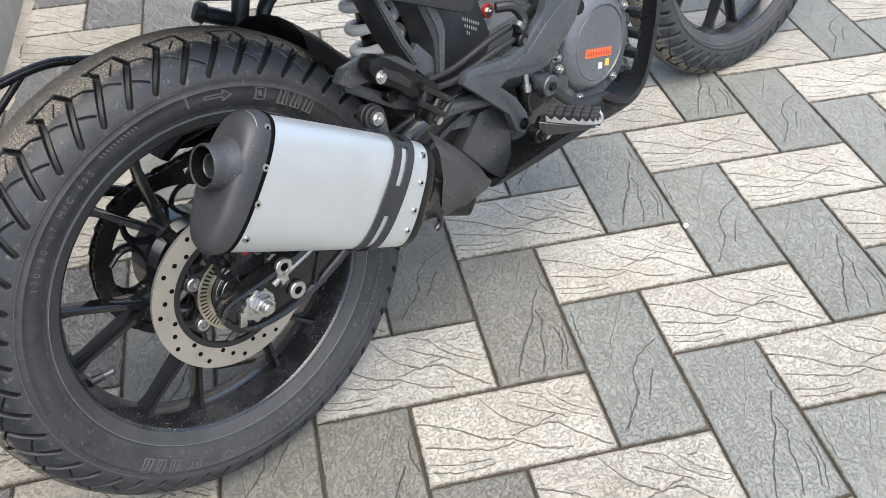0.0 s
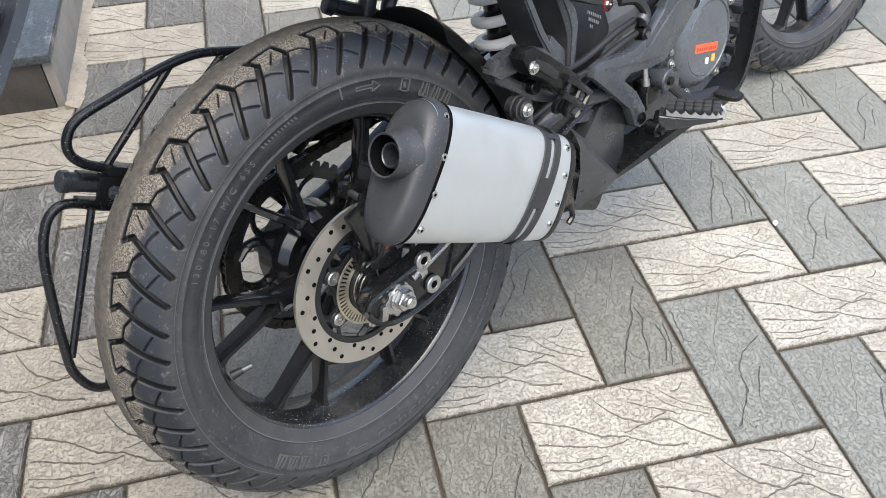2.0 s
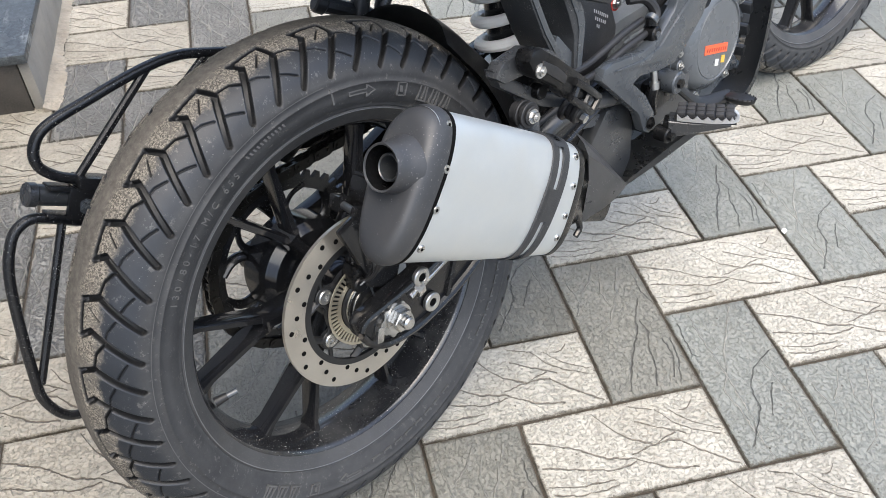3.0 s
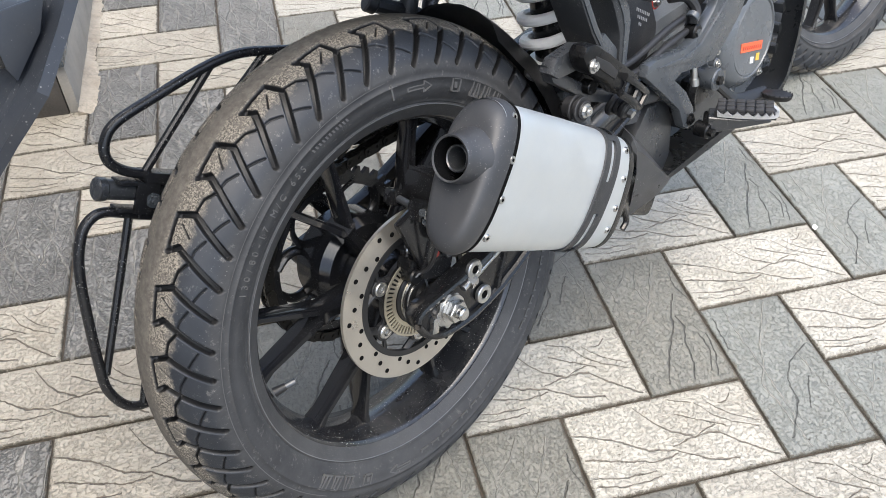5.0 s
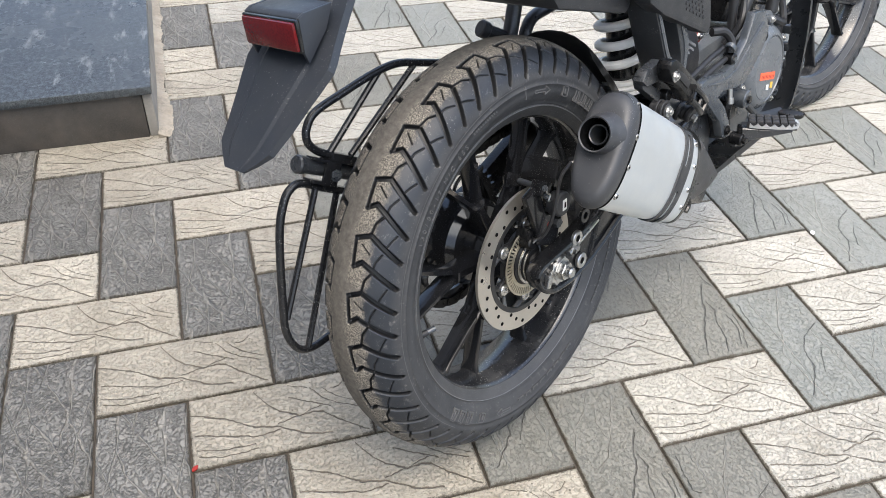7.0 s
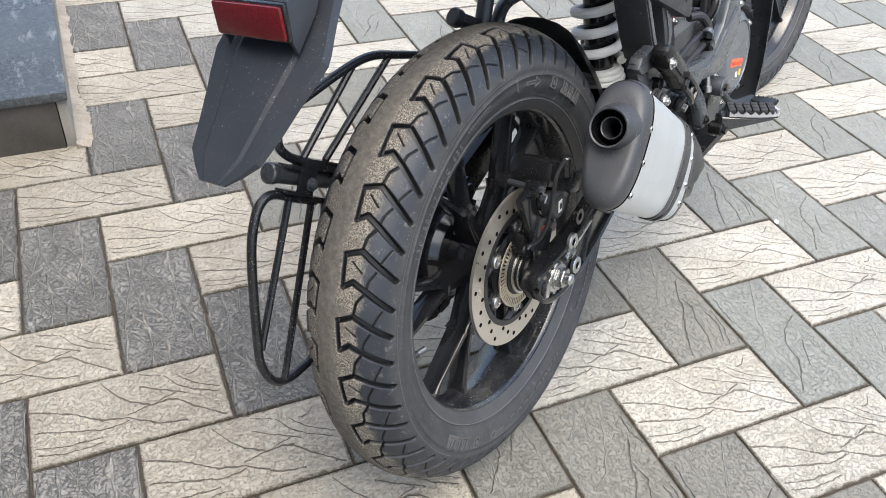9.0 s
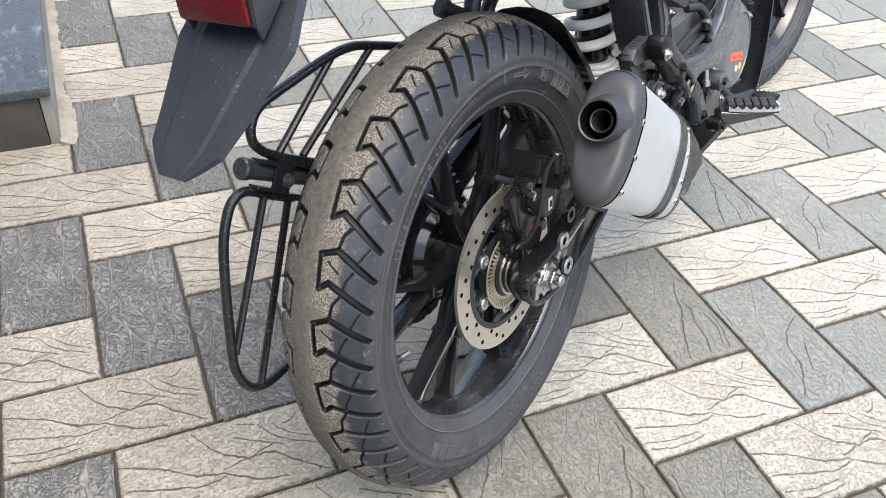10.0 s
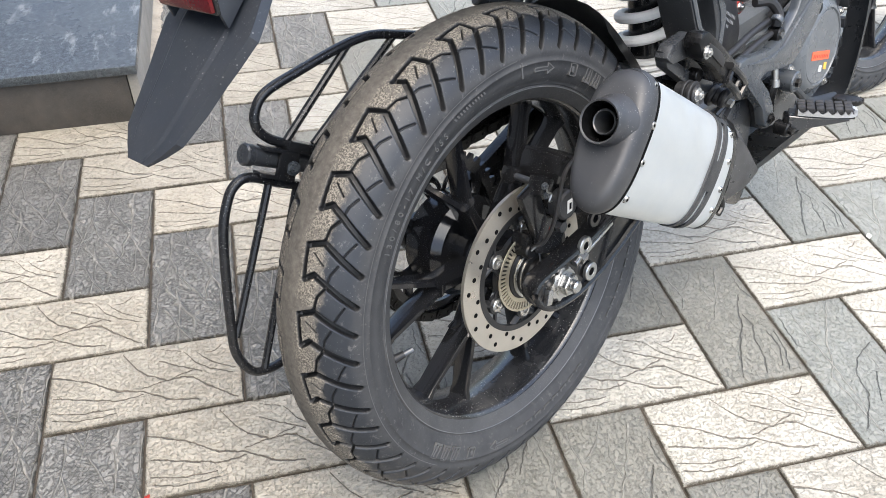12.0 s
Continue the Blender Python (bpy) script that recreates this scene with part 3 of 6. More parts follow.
def shade_wall():
    # unseen wall added on the left to block sky light over the pavers
    bm = bmesh.new()
    box(bm, (-1.85, 0.6, 1.7), (0.24, 7.0, 3.4), None, 0.01)
    w = part("wall_west", bm, M_WALL, None)
    w.matrix_world = PAVE
    tagged(w, "plain unseen wall added to dim the left pavers", "wall", kind="structure")


shade_wall()

# ---- motorcycle ----
bike = tagged(new("motorcycle"), "black adventure motorcycle leaning on its side stand on the pavers", "motorcycle")
bike.matrix_world = BIKE


def lug_depth(s, p, per=13.846):
    """How deep the tread is cut, 0 to 1, at s mm from the crown and p degrees into the pattern, for numpy arrays."""
    cut = np.zeros_like(s)

    def groove(pts, w, deep=1.0):
        nonlocal cut
        for (s0, p0), (s1, p1) in zip(pts, pts[1:]):
            for k in (-1, 0, 1):
                a = (p - k * per) * 5.2
                x0, y0, x1, y1 = s0, p0 * 5.2, s1, p1 * 5.2
                dx, dy = x1 - x0, y1 - y0
                f = np.clip(((s - x0) * dx + (a - y0) * dy) / (dx * dx + dy * dy), 0, 1)
                dist = np.hypot(s - x0 - f * dx, a - y0 - f * dy)
                cut = np.maximum(cut, deep * np.clip((w - dist) / 1.0 + 0.5, 0, 1))

    # two slanting grooves a pitch, from the rib's edge over a knee to the shoulder
    groove([(16.0, 0.0), (34.0, -1.25)], 2.9)
    groove([(34.0, -1.25), (55.5, 1.3), (79.0, 4.1)], 3.3)
    groove([(18.6, 6.6), (29.5, 5.3)], 2.9)
    groove([(29.5, 5.3), (44.5, 6.9), (79.0, 11.2)], 3.3)
    # the edge between rib and island, the zigzag links, shoulder sipe and slit
    groove([(16.0, 0.0), (18.6, 6.6)], 2.3, 0.9)
    groove([(53.0, 2.6), (46.6, 4.7), (45.2, 6.2)], 0.9, 0.32)
    groove([(43.0, 7.7), (36.0, 9.5), (33.8, 12.2)], 1.3, 0.55)
    groove([(66.0, 11.2), (61.0, 12.7), (56.5, 14.4)], 0.9, 0.34)
    groove([(25.6, 1.2), (37.5, 3.1)], 0.7, 0.5)
    return cut


def tyre(name, r_out, half, rim_r, rim_half, parent, label, count=26, shift=0.0, rows_=232, steps=96):
    """A block-tread tyre: crown cut by grooves, plain sidewalls down to the bead."""
    rc = half
    r0 = r_out - rc
    arcs = np.linspace(-83, 83, rows_)
    prof = [(r0 + rc * math.cos(a / (rc * 1000)), rc * math.sin(a / (rc * 1000)), a) for a in arcs]
    re, ye = prof[-1][0], prof[-1][1]
    wall = [(re - 0.004, ye + 0.0012), (re - 0.0065, ye + 0.0003), (re - 0.0120, ye + 0.0008), (re - 0.0124, ye + 0.0016), (re - 0.0135, ye + 0.0016), (re - 0.0139, ye + 0.0008)]
    top = re - 0.0139
    span = top - rim_r
    for f, bulge in ((0.25, 0.001), (0.45, -0.0012), (0.62, -0.0038), (0.78, -0.0070), (0.90, -0.0100), (0.93, -0.0098), (0.97, -0.0115), (1.0, -0.0145)):
        wall.append((top - span * f, ye + bulge * (ye - rim_half) / 0.0125))
    rows = [(r, -y, None) for r, y in reversed(wall)] + prof + [(r, y, None) for r, y in wall]
    seg = count * steps
    phi = np.arange(seg) * 360.0 / seg
    # the pitch varies a little round the tyre
    turn_ = (phi - 106.6) * count / 360.0 + 0.0564 * (np.sin(np.radians(phi - 147.0)) - math.sin(radians(106.6 - 147.0)))
    co = np.zeros((len(rows), seg, 3))
    cuts = np.zeros((len(rows), seg))
    for k, (r, y, s) in enumerate(rows):
        rr, yy = np.full(seg, r), np.full(seg, y)
        if s is not None:
            # the right-hand side of the bike is -y
            late = 0.0 if s < 0 else 0.46
            c = lug_depth(np.full(seg, abs(s)), ((turn_ + late + shift) % 1.0) * 13.846)
            cuts[k] = c
            deep = 0.0088 * c
            a = s / (rc * 1000)
            rr, yy = r - deep * math.cos(a), y - deep * math.sin(a)
        co[k, :, 0], co[k, :, 1], co[k, :, 2] = rr * np.cos(np.radians(phi)), yy, rr * np.sin(np.radians(phi))
    me = bpy.data.meshes.new(name)
    k, j = np.meshgrid(np.arange(len(rows) - 1), np.arange(seg), indexing="ij")
    j2 = (j + 1) % seg
    quads = np.stack([k * seg + j, (k + 1) * seg + j, (k + 1) * seg + j2, k * seg + j2], -1).reshape(-1, 4)
    me.from_pydata(co.reshape(-1, 3), [], quads.tolist())
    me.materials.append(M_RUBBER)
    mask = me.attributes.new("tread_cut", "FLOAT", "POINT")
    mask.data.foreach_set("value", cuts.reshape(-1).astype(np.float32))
    me.shade_smooth()
    ob = new(name, me)
    ob.parent = parent
    tagged(ob, label)
    return ob


def polar(r, deg, y=0.0, c=HUB):
    return Vector((c.x + r * math.cos(radians(deg)), y, c.z + r * math.sin(radians(deg))))


def wheel_rim(name, rim_r, half, hub_r, hub_half, pairs, phase, parent, label, fork=0.55, spread=11.5):
    """Cast wheel round the local y axis: barrel, and Y-shaped spokes as parts of their own."""
    bm = bmesh.new()
    k = rim_r / 0.2285
    prof = [(0.2285, -0.0480), (0.2268, -0.0500), (0.2130, -0.0425), (0.2095, -0.0405), (0.2065, -0.0360), (0.2040, -0.026), (0.1990, -0.016), (0.1965, 0.0),
            (0.1990, 0.016), (0.2040, 0.026), (0.2065, 0.0360), (0.2095, 0.0405), (0.2130, 0.0425), (0.2268, 0.0500), (0.2285, 0.0480), (0.215, 0.038), (0.206, 0.0), (0.215, -0.038)]
    lathe(bm, [(r * k, y * half / 0.049) for r, y in prof], (0, 0, 0), 120)
    rim = part(name, bm, M_BARREL, parent, label, angle=40)
    h = half / 0.049
    bm = bmesh.new()
    lathe(bm, [(r * k, y * h) for r, y in ((0.2288, -0.0492), (0.2284, -0.0514), (0.2272, -0.0522), (0.2256, -0.0520), (0.2240, -0.0505), (0.2128, -0.0443), (0.2116, -0.0432), (0.2130, -0.0424), (0.2262, -0.0496))], (0, 0, 0), 120)
    part("rim_flange", bm, M_FLANGE, rim, "dusty grey rim flange beside the tyre bead")
    # ring whose pale colour carries the lip's highlight
    bm = bmesh.new()
    lathe(bm, [(0.2268 * k, -0.0524 * h), (0.2263 * k, -0.0525 * h), (0.2258 * k, -0.0521 * h), (0.2264 * k, -0.0519 * h)], (0, 0, 0), 120)
    part("rim_edge", bm, M_EDGE, rim, "thin bright rim edge, its highlight put into the colour")
    bm = bmesh.new()
    lathe(bm, [(hub_r, -hub_half), (hub_r + 0.006, -hub_half + 0.01), (hub_r + 0.004, 0), (hub_r + 0.006, hub_half - 0.01), (hub_r, hub_half), (0.018, hub_half), (0.018, -hub_half)], (0, 0, 0), 40)
    part("hub", bm, M_RIM, rim)
    o = Vector((0, 0, 0))
    for i in range(pairs):
        a = phase + i * 360.0 / pairs
        bm = bmesh.new()
        inner = 0.196 * k

        def bar(r0, a0, w0, r1, a1, w1, d0, d1):
            p, q = polar(r0, a0, 0, o), polar(r1, a1, 0, o)
            ax = (q - p).normalized()
            s = Vector((ax.z, 0, -ax.x))
            rings = []
            for f in (0, 0.12, 0.5, 0.86, 1.0):
                c = p.lerp(q, f)
                w, d = w0 + (w1 - w0) * f, d0 + (d1 - d0) * f
                if f == 1.0:
                    w, d = w * 1.7, d * 1.25
                e, b = 0.40, 0.70
                rings.append([c + s * w * sx + Vector((0, d * sy, 0)) for sx, sy in ((-1, -b), (-1 + e, -1), (1 - e, -1), (1, -b), (1, b), (1 - e, 1), (-1 + e, 1), (-1, b))])
            skin(bm, rings)

        bar(hub_r * 0.9, a, 0.0098, inner * fork, a, 0.0076, 0.021, 0.017)
        for sgn in (-1, 1):
            bar(inner * (fork - 0.06), a + sgn * 1.6, 0.0054, inner * 1.02, a + sgn * spread, 0.0040, 0.016, 0.013)
        part("spoke", bm, M_RIM, rim)
    return rim


def char_mesh(text, size, depth):
    """Raised letters in the built-in font, flat in x-y."""
    cu = bpy.data.curves.new("letters", "FONT")
    cu.body, cu.size, cu.extrude = text, size, depth
    cu.align_x = "CENTER"
    ob = bpy.data.objects.new("letters", cu)
    scene.collection.objects.link(ob)
    me = bpy.data.meshes.new_from_object(ob.evaluated_get(bpy.context.evaluated_depsgraph_get()))
    bpy.data.objects.remove(ob)
    return me


def arc_text(bm, text, size, r, mid, step, y, depth=0.0006):
    """Letters round the right-hand tyre wall, tops outward, read clockwise from outside."""
    for i, ch in enumerate(text):
        if ch == " ":
            continue
        a = mid - (i - (len(text) - 1) / 2) * step
        me = char_mesh(ch, size, depth)
        t = bmesh.new()
        t.from_mesh(me)
        bpy.data.meshes.remove(me)
        p = polar(r, a, y, Vector((0, 0, 0)))
        up = polar(1, a, 0, Vector((0, 0, 0)))
        out = Vector((0, -1, 0))
        m = Matrix((up.cross(out), up, out)).transposed().to_4x4()
        bmesh.ops.transform(t, matrix=Matrix.Translation(p) @ m, verts=t.verts)
        blend(bm, t)


def arc_bar(bm, r0, r1, a0, a1, y, lift=0.0008, slant=0.0):
    """A raised bar on the tyre wall between two radii and two angles."""
    o = Vector((0, 0, 0))
    rows = []
    steps = max(5, int(abs(a1 - a0) / 2.5))
    for i in range(steps + 1):
        a = a0 + (a1 - a0) * i / steps
        rows.append([polar(r0, a, y, o), polar(r0, a, y - lift, o), polar(r1, a + slant, y - lift, o), polar(r1, a + slant, y, o)])
    skin(bm, rows)


# rear wheel
rear = new("rear_wheel")
rear.parent, rear.location = bike, HUB
tyre_rear = tyre("tyre", 0.320, 0.065, 0.2300, 0.0500, rear, "dusty block-tread tyre, sandy brown along the crown")
wheel_rim("rim", 0.2310, 0.049, 0.036, 0.050, 6, 52.0, rear, "speckled gloss black cast rim")
bm = bmesh.new()
YW = -0.0620
arc_text(bm, "130/80-17 M/C 65S", 0.0105, 0.2480, 130.0, 2.0, YW - 0.0006, 0.0010)
part("size_marking", bm, M_LETTER, tyre_rear, "raised size marking on the tyre wall")


def wall_mark(name, shapes, label, lift=0.0026):
    """One raised figure on the tyre wall out of bars (r0, r1, a0, a1, slant)."""
    bm = bmesh.new()
    for r0, r1, a0, a1, slant in shapes:
        arc_bar(bm, r0, r1, a0, a1, YW + 0.0010, lift, slant)
    part(name, bm, M_LETTER, tyre_rear, label)


for c in (57.5, 231.5):
    # round emblem and three block-shaped brand marks, outlined
    for k in range(3):
        a = c - 1.5 - k * 4.6
        wall_mark("brand_mark", [(0.2425, 0.2445, a - 3.4, a, 0), (0.2605, 0.2625, a - 3.0, a - 0.4, 0), (0.2445, 0.2605, a - 0.5, a, -0.3), (0.2445, 0.2605, a - 2.0, a - 1.5, -0.3), (0.2445, 0.2605, a - 3.4, a - 2.9, 0.3)], "raised block-shaped mark")
    a = c + 4.5
    wall_mark("round_emblem", [(0.2445, 0.2460, a - 1.1, a + 1.1, 0), (0.2590, 0.2605, a - 1.1, a + 1.1, 0), (0.2455, 0.2595, a - 1.7, a - 1.2, 0), (0.2455, 0.2595, a + 1.2, a + 1.7, 0), (0.2490, 0.2560, a - 0.5, a + 0.5, 0.4)], "raised round emblem")
for a in (75.0, 249.0):
    wall_mark("direction_arrow", [(0.2500, 0.2512, a - 1.4, a + 4.2, 0), (0.2538, 0.2550, a - 1.4, a + 4.2, 0), (0.2512, 0.2538, a + 3.8, a + 4.3, 0), (0.2465, 0.2525, a - 1.9, a - 1.3, -2.4), (0.2525, 0.2585, a - 4.3, a - 3.7, 2.4), (0.2460, 0.2500, a - 1.6, a - 1.1, 0), (0.2550, 0.2590, a - 1.6, a - 1.1, 0)], "raised rotation arrow")
for c, n_ in ((258.0, 8), (312.0, 7)):
    for j in range(n_):
        a = c + j * 4.6
        wall_mark("letter_bar", [(0.2450, 0.2470, a, a + 3.2, 0), (0.2590, 0.2610, a, a + 3.2, 0), (0.2470, 0.2590, a, a + 0.6, 0)] + ([(0.2470, 0.2590, a + 2.6, a + 3.2, 0)] if j % 3 else [(0.2520, 0.2540, a, a + 2.4, 0)]), "", 0.0015)
wall_mark("field_edge", [(0.2690, 0.2698, 86.0, 222.0, 0), (0.2470, 0.2650, 83.6, 84.1, 0.4)], "thin raised ridge round the smooth wall field")
for j in range(11):
    wall_mark("small_bar", [(0.2540, 0.2575, 109.0 - j * 1.1, 109.5 - j * 1.1, 0.3)], "")
# brake disc, its carrier and the sensor ring
DY = -0.058
bm = bmesh.new()
seg = 150


def wave(r, k):
    return [(r * math.cos(2 * math.pi * i / k), r * math.sin(2 * math.pi * i / k)) for i in range(k)]


ring_plate(bm, wave(0.1125, seg), wave(0.0835, seg), DY - 0.0022, 0.0044)
disc = part("brake_disc", bm, M_DISC, rear, "drilled bare steel brake disc")
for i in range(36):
    # black plug stands in for the shade inside a drilled hole
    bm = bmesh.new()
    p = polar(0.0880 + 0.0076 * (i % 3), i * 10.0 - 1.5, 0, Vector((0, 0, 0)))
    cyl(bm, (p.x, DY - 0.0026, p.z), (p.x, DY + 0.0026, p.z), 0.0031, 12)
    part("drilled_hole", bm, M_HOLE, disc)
bm = bmesh.new()
ring_plate(bm, wave(0.0840, 90), wave(0.0765, 90), DY - 0.0030, 0.0050)
carrier = part("disc_carrier", bm, M_CARRIER, disc, "black slotted disc carrier")
bm = bmesh.new()
ring_plate(bm, wave(0.0520, 90), wave(0.0300, 90), DY - 0.0005, 0.0060)
part("carrier_hub", bm, M_CARRIER, carrier)
O3 = Vector((0, 0, 0))
for i in range(6):
    # a floating boss with two arms out to the ring and one in to the hub
    a = 22.0 + i * 60.0
    bm = bmesh.new()
    p = polar(0.0602, a, 0, O3)
    cyl(bm, (p.x, DY - 0.0020, p.z), (p.x, DY + 0.0050, p.z), 0.0128, 22, chamfer=0.0008)
    for r0, a0, r1, a1, w in ((0.0640, 4, 0.0790, 17, 0.0048), (0.0640, -4, 0.0790, -17, 0.0048), (0.0600, 7, 0.0480, 17, 0.0050), (0.0600, -7, 0.0480, -17, 0.0050)):
        q, e = polar(r0, a + a0, DY + 0.0012, O3), polar(r1, a + a1, DY + 0.0012, O3)
        tube(bm, [q, q.lerp(e, 0.5), e], w, 8, flat=0.55)
    part("carrier_arm", bm, M_CARRIER, carrier)
for i in range(6):
    bm = bmesh.new()
    p = polar(0.0602, 22.0 + i * 60.0, 0, O3)
    lathe(bm, [(0.0092, DY + 0.004), (0.0092, DY - 0.0034), (0.0080, DY - 0.0046), (0.0046, DY - 0.0046), (0.0040, DY - 0.0022), (0.0001, DY - 0.0022), (0.0001, DY + 0.004)], (p.x, 0, p.z), 22)
    for k in range(6):
        q = polar(0.0026, k * 60.0, 0, Vector((p.x, 0, p.z)))
        cyl(bm, (q.x, DY - 0.0020, q.z), (q.x, DY - 0.0040, q.z), 0.0009, 6)
    part("disc_bolt", bm, M_STEEL, disc, "bright steel disc bolt")
bm = bmesh.new()
ring_plate(bm, wave(0.0552, 112), wave(0.0524, 112), DY - 0.0085, 0.0016)
ring_plate(bm, wave(0.0425, 112), wave(0.0375, 112), DY - 0.0085, 0.0016)
for i in range(56):
    a = i * 360.0 / 56
    pts = [polar(0.0422, a - 1.75, 0, O3), polar(0.0527, a - 1.5, 0, O3), polar(0.0527, a + 1.5, 0, O3), polar(0.0422, a + 1.75, 0, O3)]
    plate(bm, [(p.x, p.z) for p in pts], DY - 0.0085, 0.0016, 0)
part("sensor_ring", bm, M_RING, disc, "slotted brassy sensor ring")
bm = bmesh.new()
lathe(bm, [(0.0365, DY - 0.004), (0.0365, DY - 0.010), (0.0335, DY - 0.0115), (0.0330, DY - 0.015), (0.0290, DY - 0.016), (0.0285, DY - 0.022), (0.0235, DY - 0.024), (0.0225, DY - 0.028), (0.012, DY - 0.028), (0.012, DY)], (0, 0, 0), 48)
part("bearing_collar", bm, M_CARRIER, rear, "black axle collar")
for r_, y_ in ((0.0340, 0.0135), (0.0292, 0.0190)):
    bm = bmesh.new()
    lathe(bm, [(r_, DY - y_), (r_, DY - y_ - 0.0022), (r_ - 0.003, DY - y_ - 0.0026), (r_ - 0.003, DY - y_)], (0, 0, 0), 48)
    part("spacer_ring", bm, M_STEEL, rear, "thin silver spacer ring")
# sprocket and chain side
SY = 0.086
bm = bmesh.new()
teeth = 45
outline = []
for i in range(teeth * 4):
    r = 0.1150 + (0.0055 if i % 4 in (1, 2) else -0.0035)
    outline.append((r * math.cos(2 * math.pi * i / teeth / 4), r * math.sin(2 * math.pi * i / teeth / 4)))
ring_plate(bm, outline, wave(0.097, teeth * 4), SY - 0.003, 0.006)
sprocket = part("sprocket", bm, M_BLACK, rear, "black open-spoked rear sprocket")
bm = bmesh.new()
ring_plate(bm, wave(0.066, 60), wave(0.036, 60), SY - 0.004, 0.008)
part("sprocket_hub", bm, M_BLACK, sprocket)
for i in range(6):
    # forked webs leave drop-shaped windows between them
    a = 20 + 60 * i
    bm = bmesh.new()
    for s_ in (-1, 1):
        pts = [polar(0.062, a + s_ * 2, SY, O3), polar(0.078, a + s_ * 5, SY, O3), polar(0.090, a + s_ * 11, SY, O3), polar(0.100, a + s_ * 20, SY, O3)]
        tube(bm, pts, 0.0068, 8, 4, flat=0.45)
    part("sprocket_arm", bm, M_BLACK, sprocket)
    p = polar(0.056, a + 30, 0, O3)
    bm = bmesh.new()
    cyl(bm, (p.x, SY - 0.010, p.z), (p.x, SY + 0.008, p.z), 0.0070, 6)
    part("sprocket_nut", bm, M_BLACK, sprocket)
bm = bmesh.new()
lathe(bm, [(0.070, SY - 0.006), (0.070, 0.040), (0.060, 0.030), (0.040, 0.028), (0.036, 0.050), (0.036, SY - 0.006)], (0, 0, 0), 48)
part("cush_drive_drum", bm, M_RIM, rear, "black cush drive drum")
# tyre valve
bm = bmesh.new()
v0, v1 = polar(0.198, 191, -0.012, Vector((0, 0, 0))), polar(0.172, 192, -0.020, Vector((0, 0, 0)))
tube(bm, [v0, v0.lerp(v1, 0.55)], 0.0062, 12, r_end=0.0044)
valve = part("valve", bm, M_HOSE, rear, "rubber tyre valve stem")
bm = bmesh.new()
tube(bm, [v0.lerp(v1, 0.5), v1], 0.0042, 12)
part("valve_cap", bm, M_CAST, valve, "grey valve cap")


def chain():
    """Roller chain round the rear sprocket and forward along both runs."""
    r, front = 0.1163, Vector((0.535, SY, 0.082))
    fr = 0.035
    path = []
    a0 = 88.0
    for i in range(40):
        a = radians(a0 + 184 * i / 39)
        path.append(Vector((r * math.cos(a), SY, r * math.sin(a))))
    end = [front + Vector((fr * math.cos(radians(a)), 0, fr * math.sin(radians(a)))) for a in (-90, -45, 0, 45, 90)]
    path = path + end + [path[0]]
    out, need, pitch = [path[0]], 0.015875, 0.015875
    left = pitch
    for p, q in zip(path, path[1:]):
        d, at = (q - p).length, 0.0
        while d - at >= left:
            at += left
            out.append(p.lerp(q, at / d))
            left = pitch
        left -= d - at
    bm = bmesh.new()
    for i, (p, q) in enumerate(zip(out, out[1:])):
        ax = (q - p).normalized()
        s = Vector((ax.z, 0, -ax.x))
        w = 0.0088 if i % 2 else 0.0064
        for sy in (-1, 1):
            ring = []
            for k in range(12):
                a = 2 * math.pi * k / 12
                c = p if math.cos(a) < 0 else q
                ring.append(c + ax * math.cos(a) * 0.0066 + s * math.sin(a) * 0.0068)
            y0 = sy * w
            vs = [bm.verts.new(v + Vector((0, y0, 0))) for v in ring]
            vb = [bm.verts.new(v + Vector((0, y0 - sy * 0.0018, 0))) for v in ring]
            bm.faces.new(vs), bm.faces.new(vb[::-1])
            for k in range(12):
                bm.faces.new((vs[k], vs[(k + 1) % 12], vb[(k + 1) % 12], vb[k]))
        cyl(bm, p - Vector((0, 0.0102, 0)), p + Vector((0, 0.0102, 0)), 0.0026, 8)
        cyl(bm, p - Vector((0, 0.006, 0)), p + Vector((0, 0.006, 0)), 0.0050, 10)
    ob = part("drive_chain", bm, M_CHAIN, bike, "dark oiled roller chain")
    ob.location = HUB


chain()

# swingarm: right arm with ribs, left arm, axle hardware
bm = bmesh.new()
low = [(-0.050, 0.326), (-0.041, 0.308), (-0.019, 0.291), (0.019, 0.284), (0.055, 0.286), (0.120, 0.302), (0.295, 0.374), (0.465, 0.413)]
top = [(0.465, 0.448), (0.295, 0.428), (0.160, 0.384), (0.084, 0.360), (0.037, 0.354), (-0.012, 0.351), (-0.039, 0.349), (-0.049, 0.340)]
plate(bm, low + top, -0.118, 0.022, 0.004)
chord = [(x, -0.119, z + 0.005) for x, z in low]
tube(bm, chord, 0.0055, 8, 3, flat=0.8)
chord = [(x, -0.119, z - 0.005) for x, z in reversed(top)]
tube(bm, chord, 0.0055, 8, 3, flat=0.8)
swing = part("swingarm", bm, M_BLACK, bike, "black ribbed cast swingarm")
for a, b in (((0.080, 0.296), (0.115, 0.364)), ((0.120, 0.366), (0.170, 0.328)), ((0.175, 0.330), (0.235, 0.404)), ((0.240, 0.404), (0.295, 0.384)), ((0.055, 0.338), (0.185, 0.380))):
    bm = bmesh.new()
    tube(bm, [(a[0], -0.118, a[1]), (b[0], -0.118, b[1])], 0.0042, 8)
    part("rib", bm, M_BLACK, swing)
# left arm: blacker than the right, its shade put into the colour
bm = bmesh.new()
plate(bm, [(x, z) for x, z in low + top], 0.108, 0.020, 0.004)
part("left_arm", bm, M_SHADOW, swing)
bm = bmesh.new()
